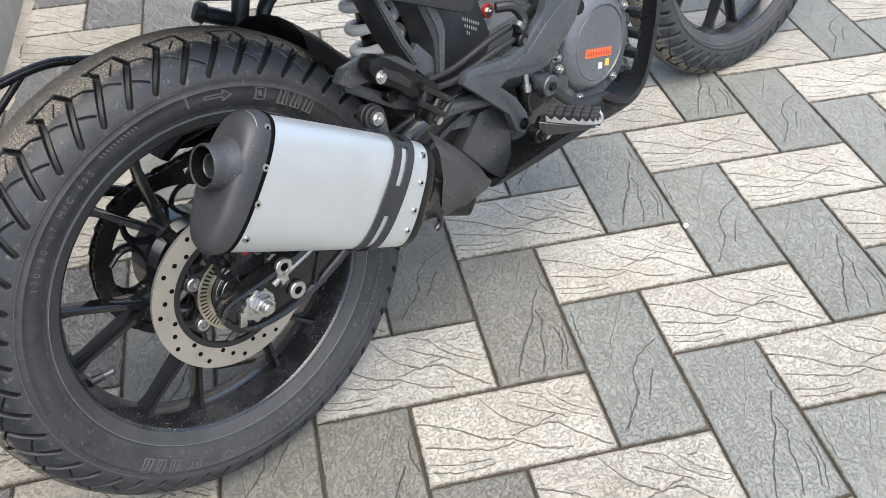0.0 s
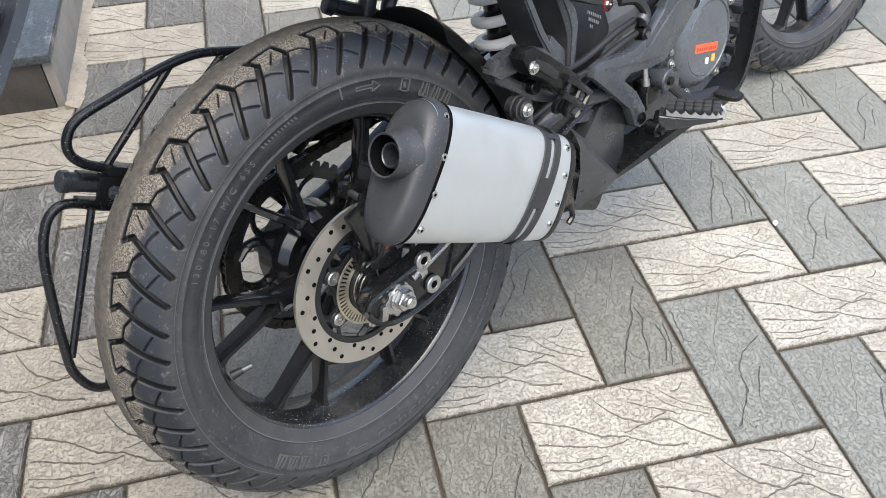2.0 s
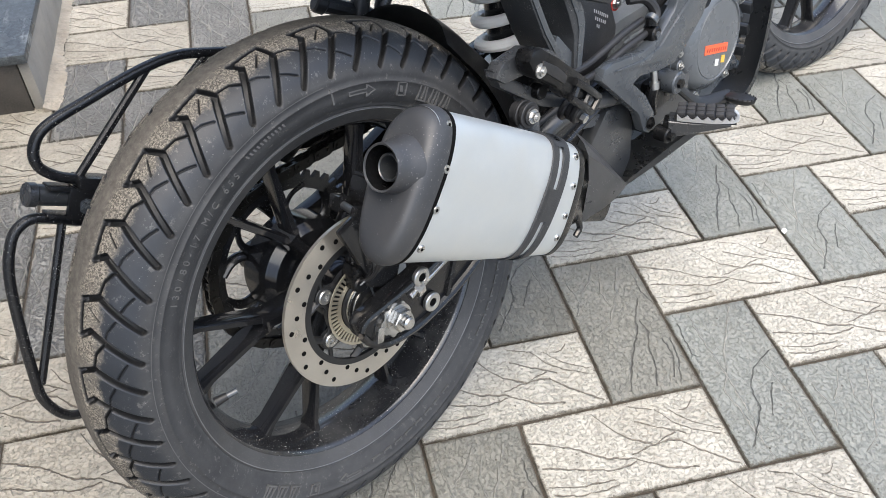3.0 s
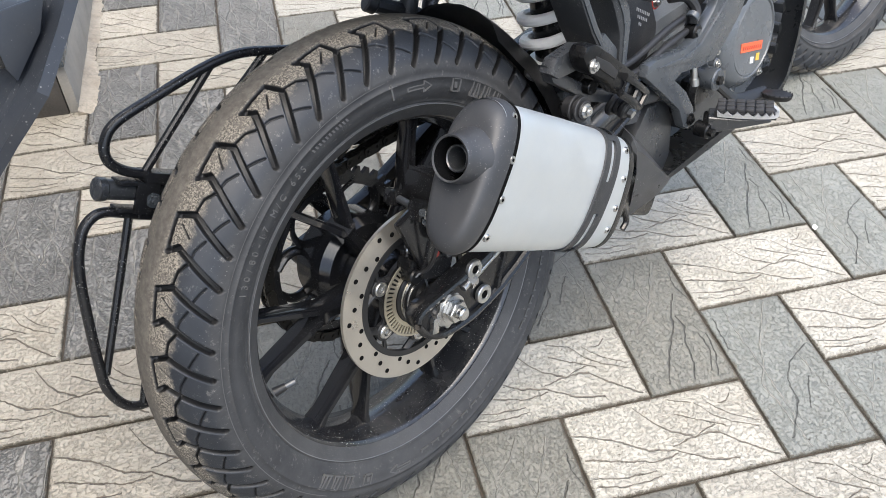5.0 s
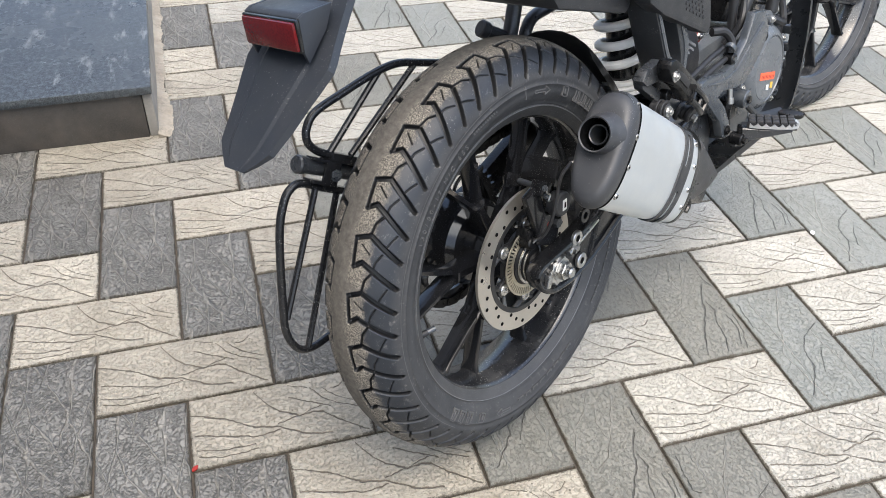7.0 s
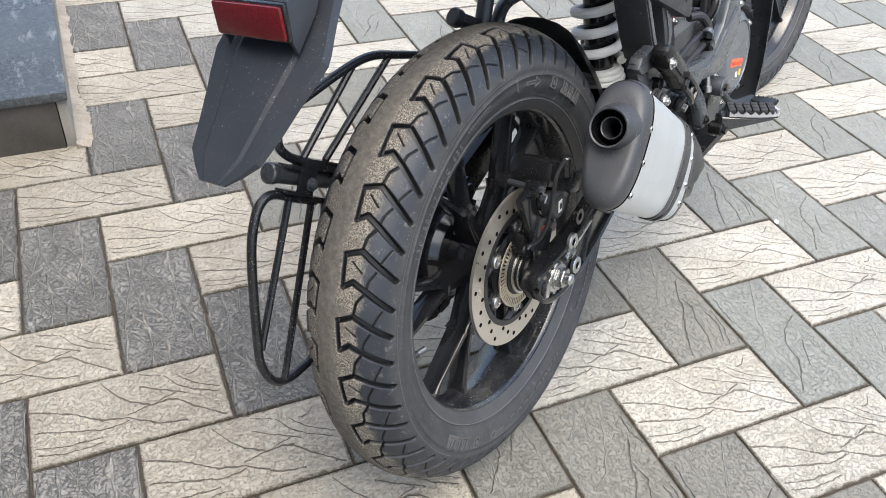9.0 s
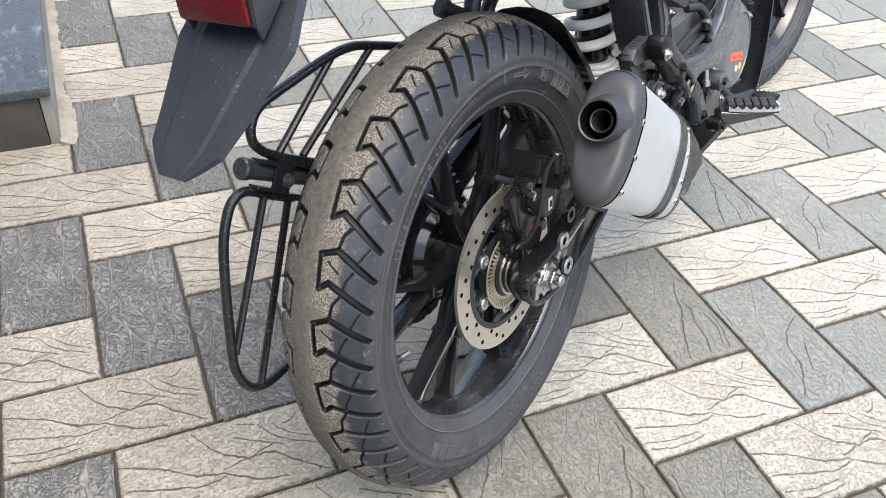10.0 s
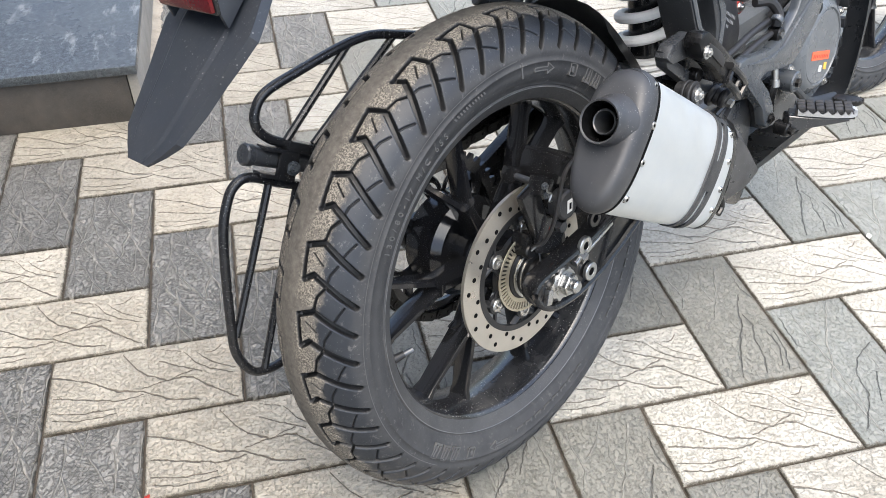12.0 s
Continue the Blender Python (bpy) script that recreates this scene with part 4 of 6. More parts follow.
box(bm, (0.345, 0.0, 0.385), (0.07, 0.17, 0.075), bevel=0.012)
part("cross_member", bm, M_BLACK, swing)
bm = bmesh.new()
teeth_ = [(-0.003 + r_ * math.cos(math.pi * k / 18), 0.323 + r_ * math.sin(math.pi * k / 18)) for k in range(36) for r_ in ((0.0225 if k % 4 < 2 else 0.0196),)]
plate(bm, teeth_, -0.1240, 0.0065, 0.0008)
box(bm, (-0.0285, -0.1215, 0.318), (0.010, 0.007, 0.020), Matrix.Rotation(radians(20), 3, "Y"), 0.0015)
part("chain_adjuster", bm, M_STEEL, swing, "zinc-plated axle adjuster block")
bm = bmesh.new()
lathe(bm, [(0.0180, -0.1240), (0.0180, -0.1265), (0.009, -0.1265), (0.009, -0.1240)], (0, 0, 0.324), 24)
cyl(bm, (0, -0.1262, 0.324), (0, -0.1360, 0.324), 0.0142, 6, chamfer=0.001)
cyl(bm, (0, -0.1355, 0.324), (0, -0.1450, 0.324), 0.0080, 18, chamfer=0.0020)
part("axle_nut", bm, M_STEEL, swing, "bright hexagonal axle nut")
for x, z in ((0.0450, 0.3520), (0.0530, 0.3090)):
    bm = bmesh.new()
    lathe(bm, [(0.0122, -0.1200), (0.0122, -0.1243), (0.0108, -0.1254), (0.0060, -0.1254), (0.0046, -0.1225), (0.0001, -0.1222), (0.0001, -0.1200)], (x, 0, z), 24)
    washer = part("arm_washer", bm, M_STEEL, swing, "silver washer")
    # black disc painted as the washer's shaded centre
    bm = bmesh.new()
    cyl(bm, (x, -0.1222, z), (x, -0.1246, z), 0.0050, 14)
    part("washer_hole", bm, M_HOLE, washer)
bm = bmesh.new()
cyl(bm, (0.024, -0.121, 0.336), (0.105, -0.118, 0.352), 0.0046, 12)
cyl(bm, (0.033, -0.1208, 0.3375), (0.044, -0.1205, 0.3395), 0.0088, 6)
part("adjuster_screw", bm, M_STEEL, swing, "zinc adjuster screw")
bm = bmesh.new()
cyl(bm, (0, 0.10, 0.32), (0, -0.13, 0.32), 0.010, 20)
part("axle", bm, M_STEEL, swing)

bm = bmesh.new()
guard_line = [(0.020, 0.462), (0.060, 0.478), (0.200, 0.480), (0.330, 0.472), (0.330, 0.462), (0.060, 0.466), (0.030, 0.452)]
plate(bm, guard_line, 0.070, 0.038, 0.003)
plate(bm, [(0.060, 0.470), (0.330, 0.470), (0.330, 0.415), (0.120, 0.425), (0.060, 0.446)], 0.104, 0.004, 0.0015)
part("chain_guard", bm, M_SHADOW, swing, "black plastic chain guard")

# rear caliper
R = Matrix.Rotation(radians(28), 3, "Y")
bm = bmesh.new()
box(bm, (0.067, -0.070, 0.436), (0.078, 0.064, 0.036), R, 0.010)
box(bm, (0.058, -0.090, 0.412), (0.056, 0.028, 0.050), R, 0.009)
cal = part("brake_caliper", bm, M_BLACK, bike, "black rear brake caliper")
for i in range(4):
    bm = bmesh.new()
    box(bm, (0.048 + i * 0.013, -0.070, 0.4635 - i * 0.0069), (0.0060, 0.062, 0.009), R, 0.0018)
    part("caliper_fin", bm, M_BLACK, cal)
bm = bmesh.new()
box(bm, (0.000, -0.086, 0.408), (0.030, 0.012, 0.080), Matrix.Rotation(radians(-16), 3, "Y"), 0.004)
box(bm, (0.020, -0.090, 0.372), (0.046, 0.012, 0.050), R, 0.006)
part("caliper_bracket", bm, M_BLACK, cal)
bm = bmesh.new()
tube(bm, [(0.018, -0.034, 0.441), (0.013, -0.065, 0.4435), (0.008, -0.096, 0.446)], 0.0046, 12)
part("slide_pin", bm, M_FRAME, cal, "dark slide pin")
bm = bmesh.new()
tube(bm, [(0.004, -0.106, 0.452), (0.000, -0.108, 0.446), (0.006, -0.109, 0.440), (0.002, -0.108, 0.432), (0.008, -0.107, 0.429)], 0.0012, 6, 4)
part("pin_clip", bm, M_STEEL, cal, "small silver pin clip")
bm = bmesh.new()
box(bm, (0.018, -0.038, 0.441), (0.018, 0.020, 0.019), R, 0.004)
part("pin_boot", bm, M_BLACK, cal)
bm = bmesh.new()
box(bm, (0.009, -0.091, 0.445), (0.022, 0.022, 0.022), R, 0.004)
part("pin_lug", bm, M_BLACK, cal)
bm = bmesh.new()
cyl(bm, (0.074, -0.098, 0.432), (0.076, -0.100, 0.462), 0.0085, 14, chamfer=0.002)
box(bm, (0.088, -0.098, 0.418), (0.036, 0.024, 0.030), R, 0.005)
part("banjo_block", bm, M_BLACK, cal)
bm = bmesh.new()
lathe(bm, [(0.019, 0.010), (0.019, -0.004), (0.0165, -0.007), (0.013, -0.0078), (0.0, -0.008)], (0.034, -0.104, 0.411), 32, closed=False)
part("caliper_cap", bm, M_PLASTIC, cal)
bm = bmesh.new()
plate(bm, [(0.0285, 0.403), (0.0375, 0.403), (0.0395, 0.419), (0.0305, 0.419)], -0.1128, 0.001, 0)
emb = part("emblem", bm, M_WHITE, cal, "small white emblem plate")
bm = bmesh.new()
plate(bm, [(0.0320, 0.407), (0.0355, 0.407), (0.0365, 0.415), (0.0330, 0.415)], -0.1134, 0.0006, 0)
part("emblem_mark", bm, M_HOLE, emb)
bm = bmesh.new()
cyl(bm, (0.016, -0.086, 0.383), (0.015, -0.097, 0.383), 0.0042, 12)
part("bleed_cap", bm, M_RED, cal, "small red rubber cap")
bm = bmesh.new()
cyl(bm, (0.030, -0.092, 0.380), (0.030, -0.104, 0.380), 0.0075, 6)
part("bleed_nut", bm, M_FRAME, cal)
for q in ((0.002, -0.103, 0.451), (0.004, -0.103, 0.438)):
    bm = bmesh.new()
    bolt(bm, q, (-0.5, -1, 0), 0.0034, 0.004)
    part("caliper_bolt", bm, M_CAST, cal)
bm = bmesh.new()
tube(bm, [(0.098, -0.100, 0.425), (0.125, -0.098, 0.415), (0.16, -0.100, 0.410), (0.24, -0.108, 0.425), (0.34, -0.115, 0.440)], 0.0045, 10, 5)
part("brake_hose", bm, M_HOSE, cal, "black brake hose")
bm = bmesh.new()
tube(bm, [(-0.011, -0.086, 0.366), (-0.002, -0.098, 0.374), (0.006, -0.108, 0.398), (0.014, -0.112, 0.428), (0.032, -0.110, 0.456), (0.062, -0.106, 0.464)], 0.0026, 8, 6)
part("sensor_lead", bm, M_HOSE, cal)
bm = bmesh.new()
cyl(bm, (-0.010, -0.054, 0.357), (-0.012, -0.087, 0.362), 0.0095, 18, chamfer=0.002)
box(bm, (-0.004, -0.070, 0.370), (0.026, 0.026, 0.020), R, 0.006)
part("wheel_speed_sensor", bm, M_SHADOW, cal, "black wheel speed sensor")
bm = bmesh.new()
tube(bm, [(-0.016, -0.089, 0.366), (-0.008, -0.091, 0.368), (-0.004, -0.091, 0.356), (-0.003, -0.091, 0.340)], 0.0013, 6, 4)
part("wire_clip", bm, M_CAST, cal)
bm = bmesh.new()
lathe(bm, [(0.011, -0.117), (0.011, -0.121), (0.0055, -0.121), (0.0050, -0.112)], (0.072, 0, 0.376), 24)
part("arm_boss", bm, M_BLACK, swing)

# exhaust
AX = Vector((0.826, 0.085, -0.557)).normalized()
OUT = (Vector((0, -1, 0)) - AX * Vector((0, -1, 0)).dot(AX)).normalized()
UP = AX.cross(OUT) if AX.cross(OUT).z > 0 else OUT.cross(AX)
MID = Vector((-0.008, -0.246, 0.540))
SECT = [(0.000, -0.010), (-0.0015, -0.040), (-0.008, -0.063), (-0.021, -0.0745), (-0.038, -0.073), (-0.052, -0.057), (-0.062, -0.012), (-0.064, 0.034), (-0.056, 0.058), (-0.040, 0.068), (-0.022, 0.067), (-0.009, 0.055), (-0.0015, 0.028)]


def ex_ring(along, k=1.0, kh=None, shift=(0, 0), grow=0.0):
    pts = curve_points([(d, h, 0) for d, h in SECT], 5, True)
    c = Vector((-0.034, -0.004, 0))
    out = []
    for p in pts:
        q = c + Vector(((p.x - c.x) * k, (p.y - c.y) * (kh or k), 0))
        q += (p - c).normalized() * grow
        out.append(MID + AX * along + OUT * (q.x + shift[0]) + UP * (q.y + shift[1]))
    return out


muffler = new("exhaust")
muffler.parent = bike
tagged(muffler, "silver box silencer with dark end cap")


def tilt_ring(along, k, shift, lean):
    """An end-cap section whose lower part reaches further back."""
    c = MID + AX * along
    return [p + AX * (lean * (p - c).dot(UP)) for p in ex_ring(along, k, None, shift)]


bm = bmesh.new()
skin(bm, [ex_ring(-0.012), ex_ring(0.05, 0.995), ex_ring(0.12, 0.985), ex_ring(0.19, 0.965), ex_ring(0.262, 0.93)], False, True)
part("sleeve", bm, M_ALU, muffler, "satin silver aluminium sleeve")
bm = bmesh.new()
rings = [(-0.004, 1.022), (-0.008, 1.035), (-0.013, 1.035), (-0.020, 1.01), (-0.026, 0.95), (-0.0295, 0.86), (-0.0306, 0.78)]
rings += [(-0.0310 - 0.00005 * i, 0.72 - 0.05 * i) for i in range(14)]
skin(bm, [tilt_ring(a, k, (0.0, 0.0), 0.16) for a, k in rings], False, True)
# open where the outlet passes through
TIP = Vector((-0.046, -0.218, 0.577))
PD = Vector((-0.88, -0.04, 0.45)).normalized()
hole = []
for f in bm.faces:
    d = f.calc_center_median() - TIP
    if (d - PD * d.dot(PD)).length < 0.0205:
        hole.append(f)
bmesh.ops.delete(bm, geom=hole, context="FACES")
part("end_cap", bm, M_CAP, muffler, "matt dark grey moulded end cap")
bm = bmesh.new()
skin(bm, [tilt_ring(-0.0045, 0.99, (0, 0), 0.16), tilt_ring(-0.0045, 1.030, (0, 0), 0.16), tilt_ring(0.0005, 1.030, (0, 0), 0.16), tilt_ring(0.0005, 0.99, (0, 0), 0.16)], False, False)
part("cap_gasket", bm, M_HOLE, muffler, "black gasket line behind the end cap")
# tail pipe: short flared outlet
bm = bmesh.new()
ps = PD.orthogonal().normalized()
pu = PD.cross(ps)


def around(c, r, k=36):
    return [c + ps * math.cos(2 * math.pi * i / k) * r + pu * math.sin(2 * math.pi * i / k) * r for i in range(k)]


skin(bm, [around(TIP - PD * 0.045, 0.031), around(TIP - PD * 0.026, 0.0285), around(TIP - PD * 0.019, 0.0248), around(TIP - PD * 0.011, 0.0226), around(TIP - PD * 0.002, 0.0222), around(TIP, 0.0214), around(TIP - PD * 0.001, 0.0196)], False, False)
part("outlet_collar", bm, M_CAP, muffler, "dark outlet collar")
bm = bmesh.new()
skin(bm, [around(TIP - PD * 0.001, 0.0196), around(TIP - PD * 0.020, 0.0186), around(TIP - PD * 0.12, 0.0180)], False, False)
part("outlet_lining", bm, M_SHADOW, muffler, "near-black outlet lining")
bm = bmesh.new()
skin(bm, [around(TIP - PD * 0.115, 0.0128), around(TIP - PD * 0.010, 0.0128), around(TIP - PD * 0.009, 0.0118), around(TIP - PD * 0.010, 0.0108), around(TIP - PD * 0.115, 0.0108)], False, False)
part("outlet_pipe", bm, M_FRAME, muffler, "dark inner pipe")
# black disc closes the pipe in place of its dark depth
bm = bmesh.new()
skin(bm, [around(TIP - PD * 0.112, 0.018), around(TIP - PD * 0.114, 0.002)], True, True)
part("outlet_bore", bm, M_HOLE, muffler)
# strap with two slots: two loops joined
for a0, a1 in ((0.183, 0.196), (0.206, 0.219)):
    bm = bmesh.new()
    skew = 0.16

    def leaning(along, k, g):
        c = MID + AX * along
        return [p + AX * (skew * (p - c).dot(UP)) for p in ex_ring(along, k, None, (0, 0), g)]

    skin(bm, [leaning(a0, 0.966, -0.002), leaning(a0, 0.966, 0.0025), leaning(a1, 0.958, 0.0025), leaning(a1, 0.958, -0.002)], False, False)
    part("strap", bm, M_PLASTIC, muffler, "black retaining strap")
for h0, h1 in ((-0.020, 0.014), (0.062, 0.090), (-0.095, -0.070)):
    bm = bmesh.new()
    rows = []
    for along in (0.188, 0.212):
        c = MID + AX * along
        ring = ex_ring(along, 0.963, None, (0, 0), 0.0028)
        sel = sorted([p for p in ring if h0 - 0.006 < (p - c).dot(UP) < h1 + 0.006 and (p - c).dot(OUT) > -0.05], key=lambda p: (p - c).dot(UP))
        rows.append([p + AX * (0.16 * (p - c).dot(UP)) for p in sel])
    m_ = min(len(r) for r in rows)
    skin(bm, [r[:m_] for r in rows], False, False, around=False)
    part("strap_bridge", bm, M_PLASTIC, muffler)
for along, hs in ((0.0, (0.058, 0.022, -0.018, -0.056)), (0.247, (0.050, 0.020, -0.013, -0.044))):
    for h in hs:
        bm = bmesh.new()
        k = 1.0 if along < 0.1 else 0.936
        c = MID + AX * along
        p = min(ex_ring(along, k), key=lambda q: abs((q - c).dot(UP) - h) + (10 if (q - c).dot(OUT) < -0.03 else 0))
        nrm = (OUT + UP * (h * 4.5)).normalized()
        cyl(bm, p - nrm * 0.001, p + nrm * 0.0020, 0.0046, 18, 0.0038)
        screw = part("sleeve_bolt", bm, M_STEEL, muffler)
        # black stub in place of the shaded socket recess
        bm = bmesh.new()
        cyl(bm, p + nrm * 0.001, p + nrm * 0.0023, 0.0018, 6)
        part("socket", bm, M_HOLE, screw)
bm = bmesh.new()
skin(bm, [ex_ring(0.256, 0.945), ex_ring(0.266, 0.945), ex_ring(0.272, 0.90), ex_ring(0.285, 0.66), ex_ring(0.300, 0.48), ex_ring(0.34, 0.36), ex_ring(0.40, 0.33)], True, True)
part("front_cone", bm, M_SHADOW, muffler, "dark front end plate and pipe")
# heat shield ahead of the silencer: folded along a ridge
bm = bmesh.new()
grid = [[(0.268, -0.178, 0.448), (0.294, -0.176, 0.420), (0.324, -0.172, 0.386), (0.354, -0.168, 0.346)],
        [(0.258, -0.200, 0.442), (0.284, -0.200, 0.412), (0.314, -0.196, 0.376), (0.348, -0.190, 0.338)],
        [(0.257, -0.207, 0.428), (0.284, -0.207, 0.400), (0.314, -0.203, 0.366), (0.351, -0.193, 0.332)],
        [(0.256, -0.206, 0.394), (0.280, -0.206, 0.376), (0.311, -0.202, 0.350), (0.350, -0.192, 0.328)],
        [(0.250, -0.200, 0.352), (0.270, -0.200, 0.344), (0.306, -0.197, 0.328), (0.344, -0.188, 0.320)],
        [(0.250, -0.192, 0.330), (0.270, -0.192, 0.325), (0.302, -0.188, 0.317), (0.332, -0.180, 0.316)]]
fine = [curve_points(r, 5) for r in grid]
skin(bm, fine, False, False, around=False)
bmesh.ops.solidify(bm, geom=bm.faces[:], thickness=0.0035)
part("heat_shield", bm, M_SHIELD, muffler, "dusty speckled dark plastic heat shield", angle=25)
bm = bmesh.new()
tube(bm, [(0.240, -0.196, 0.352), (0.246, -0.196, 0.328), (0.236, -0.196, 0.320)], 0.004, 8, 3)
part("shield_clip", bm, M_BLACK, muffler)
# hanger lug with rubber bush
bm = bmesh.new()
plate(bm, [(0.172, 0.482), (0.208, 0.462), (0.208, 0.504), (0.198, 0.516), (0.186, 0.514)], -0.180, 0.006, 0.002)
part("hanger_lug", bm, M_CAST, muffler)
bm = bmesh.new()
for y0, r, d in ((-0.187, 0.0105, 0.003), (-0.184, 0.0150, 0.004), (-0.180, 0.0125, 0.004), (-0.176, 0.0155, 0.004), (-0.172, 0.0120, 0.010)):
    cyl(bm, (0.190, y0, 0.506), (0.190, y0 + d, 0.506), r, 28, chamfer=0.0008)
part("rubber_bush", bm, M_HOSE, muffler)
bm = bmesh.new()
bolt(bm, (0.190, -0.187, 0.506), (0, -1, 0), 0.0062, 0.0060)
part("hanger_bolt", bm, M_STEEL, muffler, "bright flange bolt")


# ---- rear body: fender, shock, subframe ----
def hugger():
    """Fender over the tyre's front quarter: low at its tail, with deep side flanges ahead."""
    bm = bmesh.new()
    rows = []
    corner = ((60, 0.335), (50, 0.333), (38, 0.331), (24, 0.338), (2, 0.345))
    lip = ((60, 0.322), (54, 0.318), (43, 0.308), (30, 0.305), (2, 0.303))
    for i in range(33):
        f = i / 32
        row = []
        for y in (-0.0555, -0.0500, -0.0425, -0.0400, -0.0370, -0.020, 0.0, 0.020, 0.0370, 0.0400, 0.0425, 0.0500, 0.0555):
            a = (53 + 60 * y) * (1 - f) + 2 * f
            rc_ = np.interp(-a, [-q[0] for q in corner], [q[1] for q in corner])
            rl = np.interp(-a, [-q[0] for q in lip], [q[1] for q in lip])
            e = {0.0555: 1.0, 0.0500: 0.62, 0.0425: 0.12, 0.0400: 0.02}.get(abs(y), 0.0)
            row.append(polar(rc_ + (rl - rc_) * e + 0.011 * max(0.0, 1 - (y / 0.040) ** 2), a, y))
        rows.append(row)
    skin(bm, rows, False, False, around=False)
    bmesh.ops.solidify(bm, geom=bm.faces[:], thickness=0.003)
    part("rear_fender", bm, M_HUGGER, bike, "satin black hugger fender over the tyre", angle=50)


hugger()


def shock():
    top, low = Vector((0.338, -0.018, 0.68)), Vector((0.338, -0.022, 0.437))
    d = (top - low).normalized()
    bm = bmesh.new()
    cyl(bm, low, top, 0.0225, 28)
    cyl(bm, low + d * 0.015, low + d * 0.020, 0.030, 28)
    cyl(bm, low - d * 0.03, low + d * 0.012, 0.015, 20)
    body = part("shock_absorber", bm, M_BLACK, bike, "black shock body with white coil spring")
    bm = bmesh.new()
    s = d.orthogonal().normalized()
    u = d.cross(s)
    pts = []
    for i in range(181):
        f = i / 180
        a = radians(250 + 360 * 6.2 * f)
        z = 0.050 + 0.032 * 6.2 * f
        pts.append(low + d * z + (s * math.cos(a) + u * math.sin(a)) * 0.0345)
    tube(bm, pts, 0.0076, 10)
    part("coil_spring", bm, M_SPRING, body, "dusty white coil spring")
    bm = bmesh.new()
    for z0, r in ((0.020, 0.040), (0.0285, 0.038), (0.036, 0.034)):
        cyl(bm, low + d * z0, low + d * (z0 + 0.0065), r, 32, chamfer=0.0015)
    part("spring_perch", bm, M_SPRING, body, "white spring seat rings")
    bm = bmesh.new()
    cyl(bm, low + Vector((0, -0.022, -0.012)), low + Vector((0, 0.022, -0.012)), 0.012, 20)
    part("lower_eye", bm, M_CAST, body)


shock()

bm = bmesh.new()
plate(bm, [(0.236, 0.720), (0.252, 0.720), (0.277, 0.618), (0.301, 0.553), (0.322, 0.510), (0.308, 0.507), (0.290, 0.546), (0.266, 0.614)], -0.126, 0.050, 0.004)
sub = part("subframe", bm, M_GRIT, bike, "gritty black subframe struts with satin grey faces")
bm = bmesh.new()
plate(bm, [(0.240, 0.719), (0.251, 0.719), (0.276, 0.617), (0.300, 0.552), (0.319, 0.512), (0.311, 0.511), (0.2925, 0.548), (0.2685, 0.614)], -0.1278, 0.004, 0.0012)
part("strut_face", bm, M_CAST, sub, "satin grey strut face")
bm = bmesh.new()
plate(bm, [(0.312, 0.700), (0.332, 0.700), (0.346, 0.610), (0.372, 0.548), (0.374, 0.530), (0.360, 0.470), (0.346, 0.474), (0.352, 0.520), (0.346, 0.546), (0.326, 0.604)], -0.122, 0.050, 0.004)
part("rear_strut", bm, M_GRIT, sub)
bm = bmesh.new()
plate(bm, [(0.320, 0.699), (0.331, 0.699), (0.345, 0.609), (0.371, 0.548), (0.373, 0.530), (0.359, 0.471), (0.350, 0.473), (0.3605, 0.526), (0.358, 0.544), (0.334, 0.606)], -0.1238, 0.004, 0.0012)
part("strut_face", bm, M_CAST, sub, "satin grey strut face")
bm = bmesh.new()
plate(bm, [(0.308, 0.512), (0.326, 0.532), (0.352, 0.500), (0.352, 0.470), (0.330, 0.482)], -0.118, 0.010, 0.002)
part("strut_foot", bm, M_CAST, sub)
bm = bmesh.new()
tube(bm, [(0.205, 0.105, 0.560), (0.222, 0.105, 0.600), (0.245, 0.105, 0.660), (0.262, 0.105, 0.74)], 0.0125, 12, 4)
part("left_strut", bm, M_FRAME, sub)
bm = bmesh.new()
tube(bm, [(0.240, 0.100, 0.548), (0.246, 0.100, 0.570), (0.268, 0.100, 0.588), (0.310, 0.098, 0.592), (0.360, 0.09, 0.600)], 0.0105, 12, 5)
part("left_rail", bm, M_FRAME, sub)
bm = bmesh.new()
plate(bm, [(0.055, 0.700), (0.070, 0.678), (0.235, 0.622), (0.250, 0.632), (0.250, 0.740), (0.03, 0.790)], -0.095, 0.200, 0.008)
part("undertray", bm, M_PLASTIC, sub, "black under-seat tray")
bm = bmesh.new()
plate(bm, [(0.232, 0.642), (0.274, 0.612), (0.392, 0.550), (0.412, 0.541), (0.423, 0.550), (0.418, 0.620), (0.40, 0.74), (0.20, 0.74)], -0.136, 0.030, 0.006)
panel = part("side_panel", bm, M_PLASTIC, bike, "matt black plastic side panel")
bm = bmesh.new()
for i in range(5):
    for j in range(6):
        x, z = 0.330 + j * 0.011 + i * 0.002, 0.640 - j * 0.006 - i * 0.009
        cyl(bm, (x, -0.1355, z), (x, -0.1372, z), 0.0030, 6)
part("grip_pattern", bm, M_PLASTIC, panel, "moulded hexagon dots")

